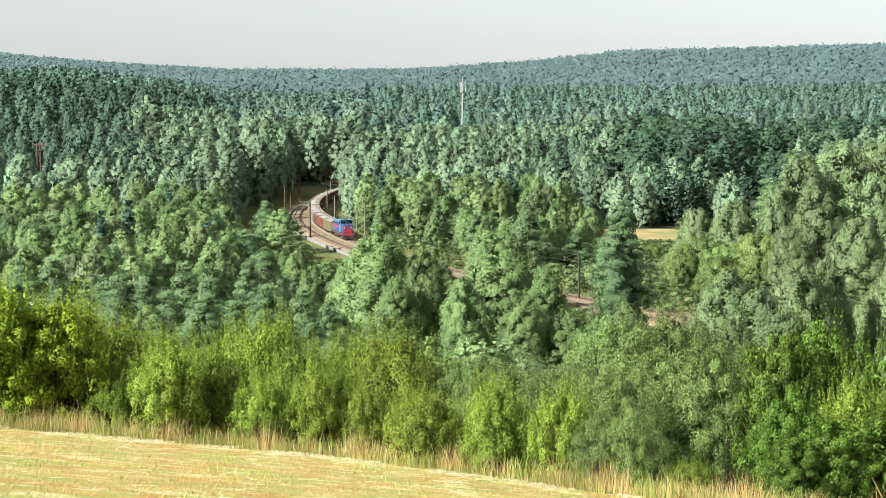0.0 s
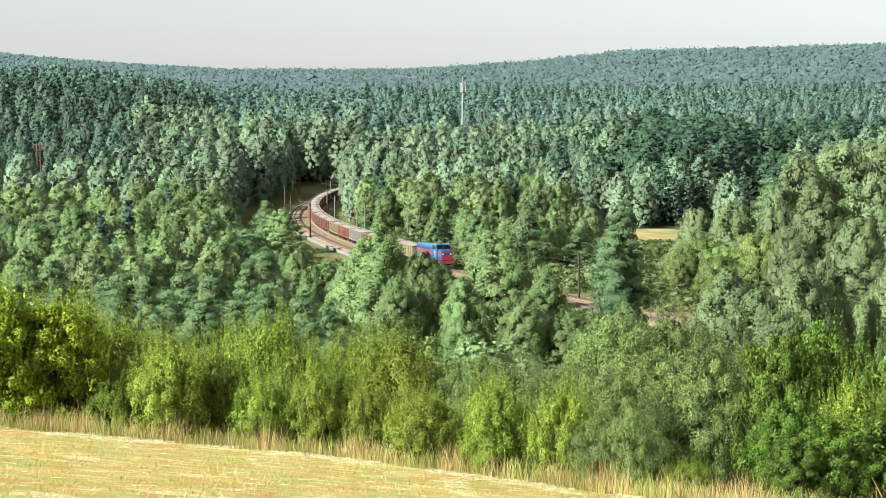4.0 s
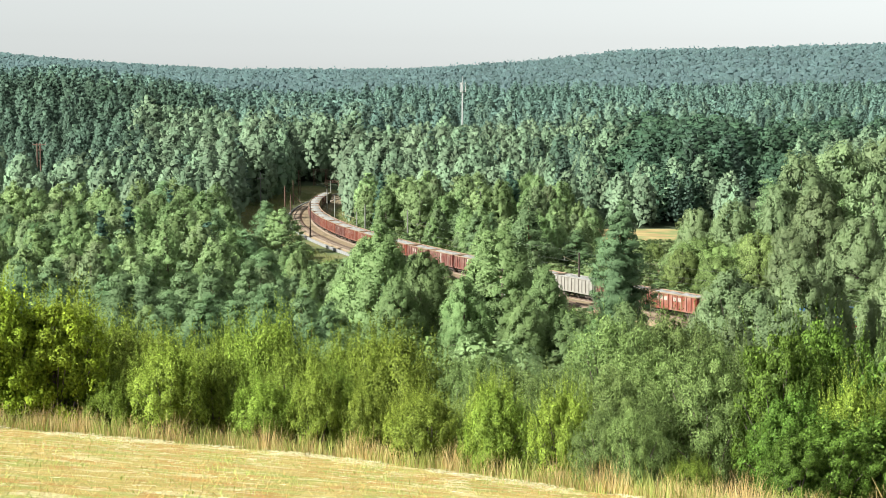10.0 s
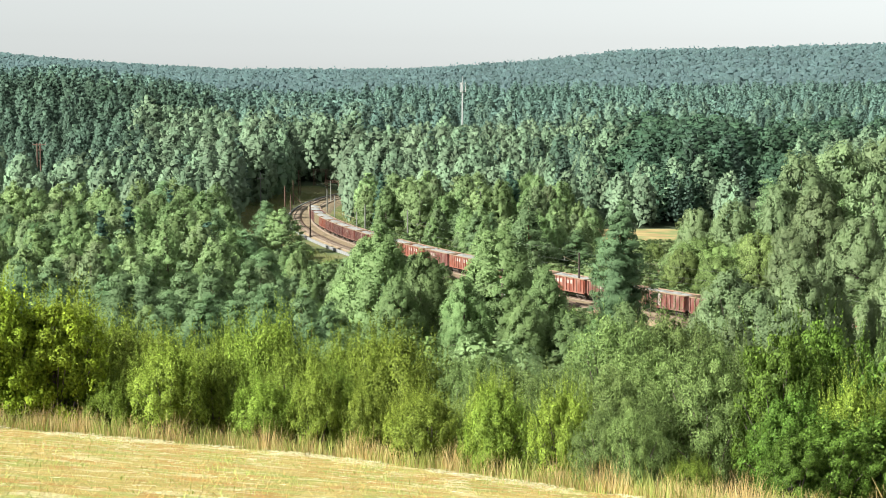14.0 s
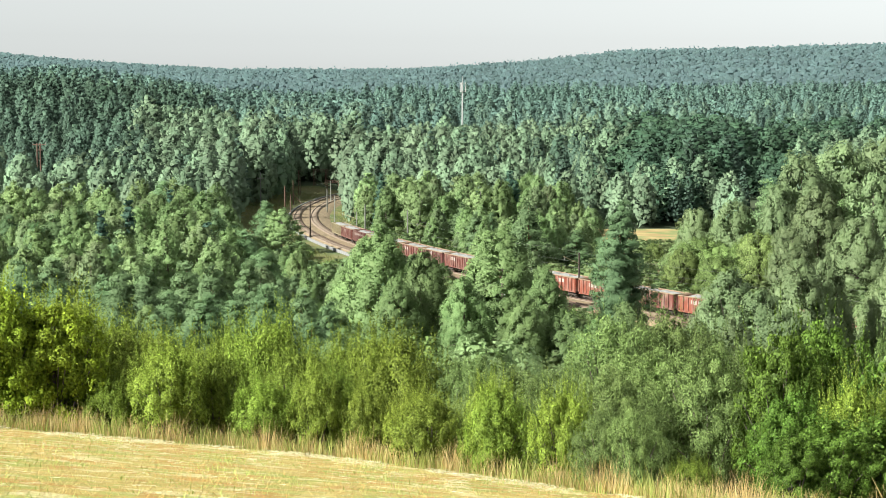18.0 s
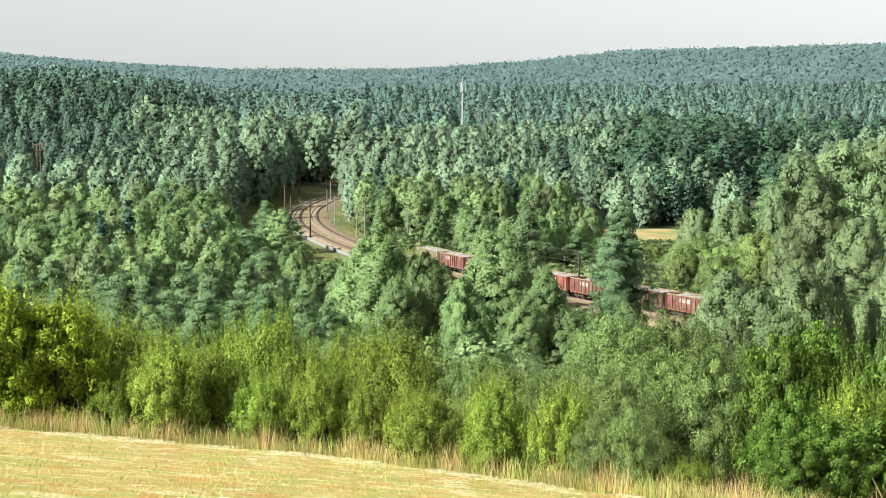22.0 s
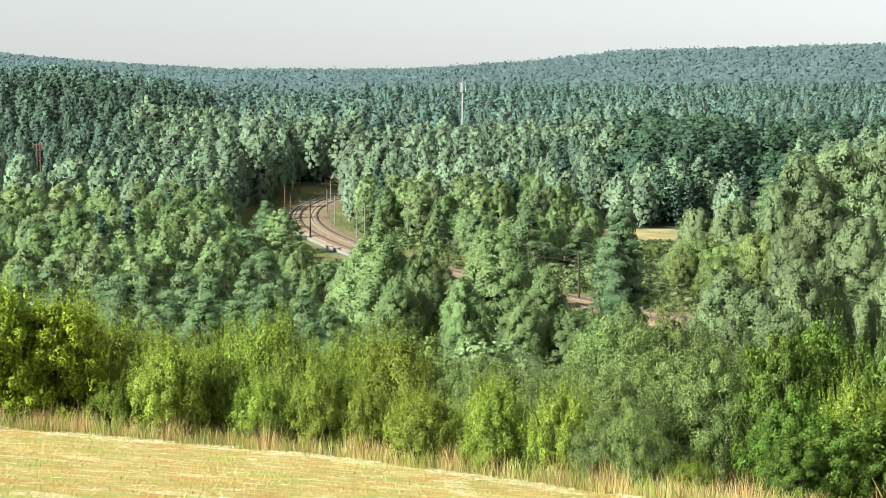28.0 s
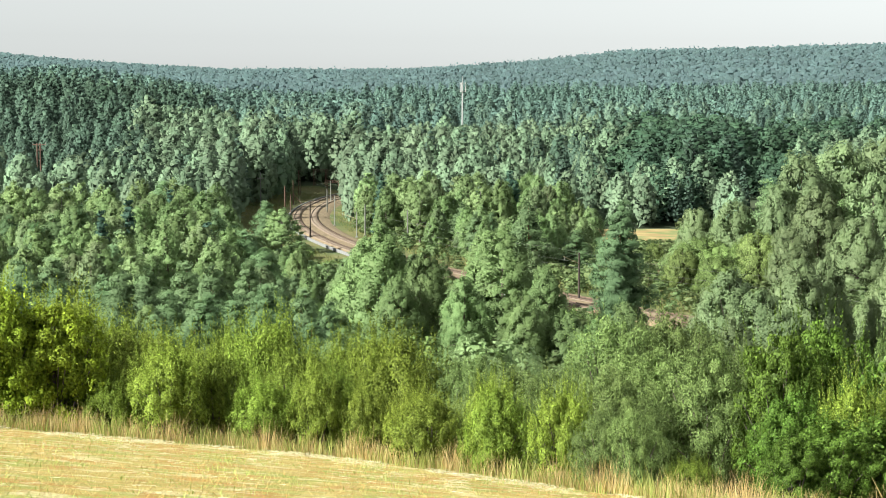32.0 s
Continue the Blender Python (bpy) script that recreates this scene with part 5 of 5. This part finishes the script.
def bogie(parent, x, axle=0.9, wheel=0.46):
    frame_ = bmesh.new()
    for s in (-1.0, 1.0):
        box(frame_, x - axle - 0.55, x + axle + 0.55, s - 0.07, s + 0.07, 0.42, 0.72, bevel=0.04)
        for o in (-axle, axle):
            box(frame_, x + o - 0.2, x + o + 0.2, s - 0.13, s + 0.13, 0.3, 0.62, bevel=0.03)
    box(frame_, x - 0.3, x + 0.3, -1.0, 1.0, 0.5, 0.85, bevel=0.03)
    b = part("bogie", frame_, UNDER, parent, "dark steel bogie")
    for o in (-axle, axle):
        for s in (-0.76, 0.76):
            w = bmesh.new()
            rod(w, (x + o, s - 0.065, wheel), (x + o, s + 0.065, wheel), wheel, wheel, 16)
            rod(w, (x + o, s - 0.1, wheel), (x + o, s + 0.1, wheel), 0.16, 0.16, 10)
            part("wheel", w, UNDER, b)
    return b


def buffers(parent, x, way):
    for s in (-0.87, 0.87):
        b = rod(bmesh.new(), (x, s, 1.06), (x + way * 0.5, s, 1.06), 0.1, 0.1, 8)
        rod(b, (x + way * 0.5, s, 1.06), (x + way * 0.56, s, 1.06), 0.22, 0.22, 12)
        part("buffer", b, UNDER, parent)


def load_heaps(seed, n_heaps, length, width):
    """Heaps of crushed stone inside the body."""
    rng = np.random.default_rng(seed)
    gx, gy = np.meshgrid(np.linspace(-length / 2, length / 2, 60), np.linspace(-width / 2, width / 2, 13))
    z = np.full(gx.shape, 2.86)
    for k in range(n_heaps):
        cx = -length / 2 + (k + 0.5) * length / n_heaps + rng.normal(0, 0.2)
        z = np.maximum(z, 3.34 + 0.1 * rng.random() - 0.3 * np.hypot((gx - cx) * 0.85, gy * 0.9))
    z += rng.normal(0, 0.035, z.shape)
    v = np.stack([gx, gy, z], 2).reshape(-1, 3)
    i, j = np.meshgrid(np.arange(12), np.arange(59), indexing="ij")
    i, j = i.ravel(), j.ravel()
    return mesh_from("load", v, np.stack([i * 60 + j, i * 60 + j + 1, (i + 1) * 60 + j + 1, (i + 1) * 60 + j], 1), GRAVEL)


HEAPS = [load_heaps(s, n, 12.5, 2.6) for s, n in ((1, 3), (2, 4), (3, 2))]


def wagon_master(body, rim, panel, words):
    """A four-axle open wagon: ribbed sides, ends, rim, floor, bogies, buffers, load."""
    w = tagged(new("open_wagon"), words, "freight wagon", "wagons of the train")
    for s in (-1, 1):
        y0, y1 = sorted((s * 1.40, s * 1.46))
        side = part("side_wall", boxed(-6.4, 6.4, y0, y1, 1.15, 3.12, bevel=0.01), body, w)
        for k in range(12):
            x = -6.3 + k * 12.6 / 11
            ya, yb = sorted((s * 1.45, s * 1.60))
            part("rib", boxed(x - 0.09, x + 0.09, ya, yb, 1.12, 3.08, bevel=0.02), body, side)
        ya, yb = sorted((s * 1.36, s * 1.56))
        part("top_rim", boxed(-6.5, 6.5, ya, yb, 3.08, 3.24, bevel=0.03), rim, w, "painted top rim")
        ya, yb = sorted((s * 1.34, s * 1.52))
        part("sill", boxed(-6.5, 6.5, ya, yb, 0.9, 1.15, bevel=0.02), body, w)
        if panel:
            yp = sorted((s * 1.462, s * 1.472))
            for x0, x1, z0, z1 in panel:
                part("white_panel", boxed(x0, x1, *yp, z0, z1), STRIPE, side, "worn white painted panel")
    for s in (-1, 1):
        x0, x1 = sorted((s * 6.38, s * 6.45))
        end = part("end_wall", boxed(x0, x1, -1.42, 1.42, 1.15, 3.12, bevel=0.01), body, w)
        for y in (-0.9, -0.3, 0.3, 0.9):
            xa, xb = sorted((s * 6.44, s * 6.54))
            part("rib", boxed(xa, xb, y - 0.07, y + 0.07, 1.15, 3.08, bevel=0.02), body, end)
        xa, xb = sorted((s * 6.36, s * 6.56))
        part("top_rim", boxed(xa, xb, -1.36, 1.36, 3.08, 3.24, bevel=0.03), rim, w)
        buffers(w, s * 6.46, s)
    part("floor", boxed(-6.4, 6.4, -1.4, 1.4, 1.08, 1.2), UNDER, w)
    part("underframe", boxed(-6.2, 6.2, -0.35, 0.35, 0.78, 1.08, bevel=0.03), UNDER, w)
    for x in (-4.5, 4.5):
        bogie(w, x)
    return w


def engine():
    """Diesel engine: short front hood, cab, long rear hood, walkway, bogies."""
    e = tagged(new("diesel_locomotive"), "blue diesel locomotive with red stripes and light blue roof", "locomotive")
    part("underframe", boxed(-7.9, 7.9, -1.48, 1.48, 1.05, 1.5, bevel=0.05), UNDER, e)
    hood = part("long_hood", boxed(-7.5, 3.2, -1.12, 1.12, 1.5, 3.75, bevel=0.12), BLUE, e)
    part("hood_roof", boxed(-7.4, 3.2, -1.0, 1.0, 3.75, 3.92, bevel=0.06), SKYBLUE, hood, "light blue roof")
    for s in (-1, 1):
        ya, yb = sorted((s * 1.121, s * 1.135))
        for z0 in (2.35, 2.75):
            part("red_stripe", boxed(-7.3, 2.6, ya, yb, z0, z0 + 0.26), ENGINE_RED, hood, "red stripe")
        for k in range(5):
            part("vent_grille", boxed(-6.9 + k * 1.5, -5.9 + k * 1.5, ya - 0.004, yb + 0.004, 3.12, 3.5), UNDER, hood, "dark vent grille")
    cab = part("cab", boxed(3.2, 5.4, -1.45, 1.45, 1.5, 4.32, bevel=0.1), SKYBLUE, e, "light blue cab")
    part("cab_roof", boxed(3.0, 5.75, -1.52, 1.52, 4.32, 4.5, bevel=0.07), SKYBLUE, cab, "light blue roof")
    part("roof_horn", rod(bmesh.new(), (4.9, 0.35, 4.5), (4.9, 0.35, 4.72), 0.1, 0.14), UNDER, cab)
    part("roof_unit", boxed(3.5, 4.5, -0.6, 0.3, 4.5, 4.72, bevel=0.05), UNDER, cab)
    for s in (-1, 1):
        ya, yb = sorted((s * 1.451, s * 1.47))
        part("cab_window", boxed(3.45, 4.2, ya, yb, 3.45, 4.15), GLASS, cab, "dark cab window")
        part("cab_window", boxed(4.35, 5.2, ya, yb, 3.45, 4.15), GLASS, cab, "dark cab window")
        part("cab_door", boxed(3.42, 4.22, ya - 0.003, yb - 0.008, 1.6, 3.3), BLUE, cab, "blue cab door")
        part("white_panel", boxed(4.4, 5.1, ya, yb, 2.5, 3.0), STRIPE, cab, "white lettering bars")
        yc = s * 0.7
        part("windscreen", boxed(5.401, 5.43, yc - 0.6, yc + 0.6, 3.58, 4.2), GLASS, cab, "dark windscreen")
        part("windscreen", boxed(3.17, 3.199, s * 1.1 - 0.25, s * 1.1 + 0.25, 3.45, 4.15), GLASS, cab, "dark rear cab window")
    nose = part("short_hood", boxed(5.4, 7.5, -1.12, 1.12, 1.5, 3.5, bevel=0.16), BLUE, e)
    part("red_front", boxed(7.501, 7.53, -1.02, 1.02, 1.6, 2.55), ENGINE_RED, nose, "red front panel")
    part("red_front", boxed(7.501, 7.53, -0.95, 0.95, 2.95, 3.25), ENGINE_RED, nose, "red front stripe")
    for s in (-1, 1):
        ya, yb = sorted((s * 1.121, s * 1.135))
        for z0 in (2.35, 2.75):
            part("red_stripe", boxed(5.6, 7.3, ya, yb, z0, z0 + 0.26), ENGINE_RED, nose, "red stripe")
        part("headlamp", rod(bmesh.new(), (7.53, s * 0.75, 2.75), (7.6, s * 0.75, 2.75), 0.13, 0.13, 12), LAMP_GLASS, nose, "round headlamp")
        for x0, x1, k in ((5.5, 7.8, 3), (-7.8, 3.1, 8)):
            rail = rod(bmesh.new(), (x0, s * 1.42, 2.4), (x1, s * 1.42, 2.4), 0.02, sides=6)
            for i in range(k):
                x = x0 + (x1 - x0) * i / (k - 1)
                rod(rail, (x, s * 1.42, 1.5), (x, s * 1.42, 2.4), 0.02, sides=6)
            part("handrail", rail, CONCRETE_GREY, e, "grey handrail")
    part("red_bumper", boxed(7.9, 7.98, -1.45, 1.45, 0.95, 1.5, bevel=0.02), ENGINE_RED, e, "red buffer beam")
    part("snow_plough", boxed(7.6, 7.95, -1.3, 1.3, 0.25, 0.75, bevel=0.05), UNDER, e)
    part("fuel_tank", boxed(-1.8, 1.8, -1.25, 1.25, 0.5, 1.05, bevel=0.15), UNDER, e)
    buffers(e, 7.95, 1)
    buffers(e, -7.9, -1)
    for x in (-5.0, 5.0):
        b = bogie(e, x, 1.25, 0.5)
        part("wheel", rod(bmesh.new(), (x, -0.83, 0.5), (x, -0.7, 0.5), 0.5, 0.5, 16), UNDER, b)
        part("wheel", rod(bmesh.new(), (x, 0.7, 0.5), (x, 0.83, 0.5), 0.5, 0.5, 16), UNDER, b)
    return e


def make_train():
    wide, slim = [(-6.1, 6.1, 2.25, 2.85)], [(-0.7, 0.6, 1.3, 3.0)]
    name_bar = [(-3.4, -0.6, 2.2, 2.75), (0.4, 2.6, 2.2, 2.75)]
    m = {"T": wagon_master(TAN, TAN, (), "tan open freight wagon loaded with pale crushed stone"),
         "G": wagon_master(GREY, GREY, (), "grey-white open freight wagon loaded with crushed stone"),
         "W": wagon_master(BRIGHT, RIM, name_bar, "orange-red open wagon with white panels and orange rim"),
         "P": wagon_master(RED, RIM, slim, "red-brown open wagon with one pale panel and stone load"),
         "R": wagon_master(RED, RIM, name_bar[:1], "red-brown open freight wagon loaded with pale crushed stone"),
         "D": wagon_master(BROWN, RIM, slim, "dark brown open freight wagon loaded with pale crushed stone"),
         "B": wagon_master(BROWN, BROWN, wide[:0] + [(-5, 5, 2.3, 2.7)], "dark red open wagon with a worn white band")}
    order = "TWPGWTPPRWRWWRWWRDRDRWTBRT"
    used, train = set(), []
    for i, k in enumerate(order):
        ob = m[k] if k not in used else copy_thing(m[k], Matrix())
        used.add(k)
        train.append((ob, ENGINE + (i + 0.5) * WAGON, 4.5))
    for i, (ob, _, _) in enumerate(train):
        link("load", HEAPS[i % 3], ob, "heaps of pale crushed stone")
    return [(engine(), ENGINE / 2, 5.0)] + train


TRAIN = make_train()


def rolling(back, half, t):
    """Pose of a vehicle on its two bogies at t seconds; back: how far its middle lies behind the front."""
    a = FRONT0 + SPEED * t - back
    x0, y0, _ = on_line(a - half)
    x1, y1, _ = on_line(a + half)
    return pose(float(x0 + x1) / 2, float(y0 + y1) / 2, 0.05, 0, 0, math.degrees(math.atan2(float(y1 - y0), float(x1 - x0))))


def motions():
    for ob, back, half in TRAIN:
        walk(ob, [(t, rolling(back, half, t)) for t in range(33)])


make_ground()
make_hay_field()
make_railway()
make_lineside()
make_woods()
far_forest()
make_hedge()
make_grass()
motions()
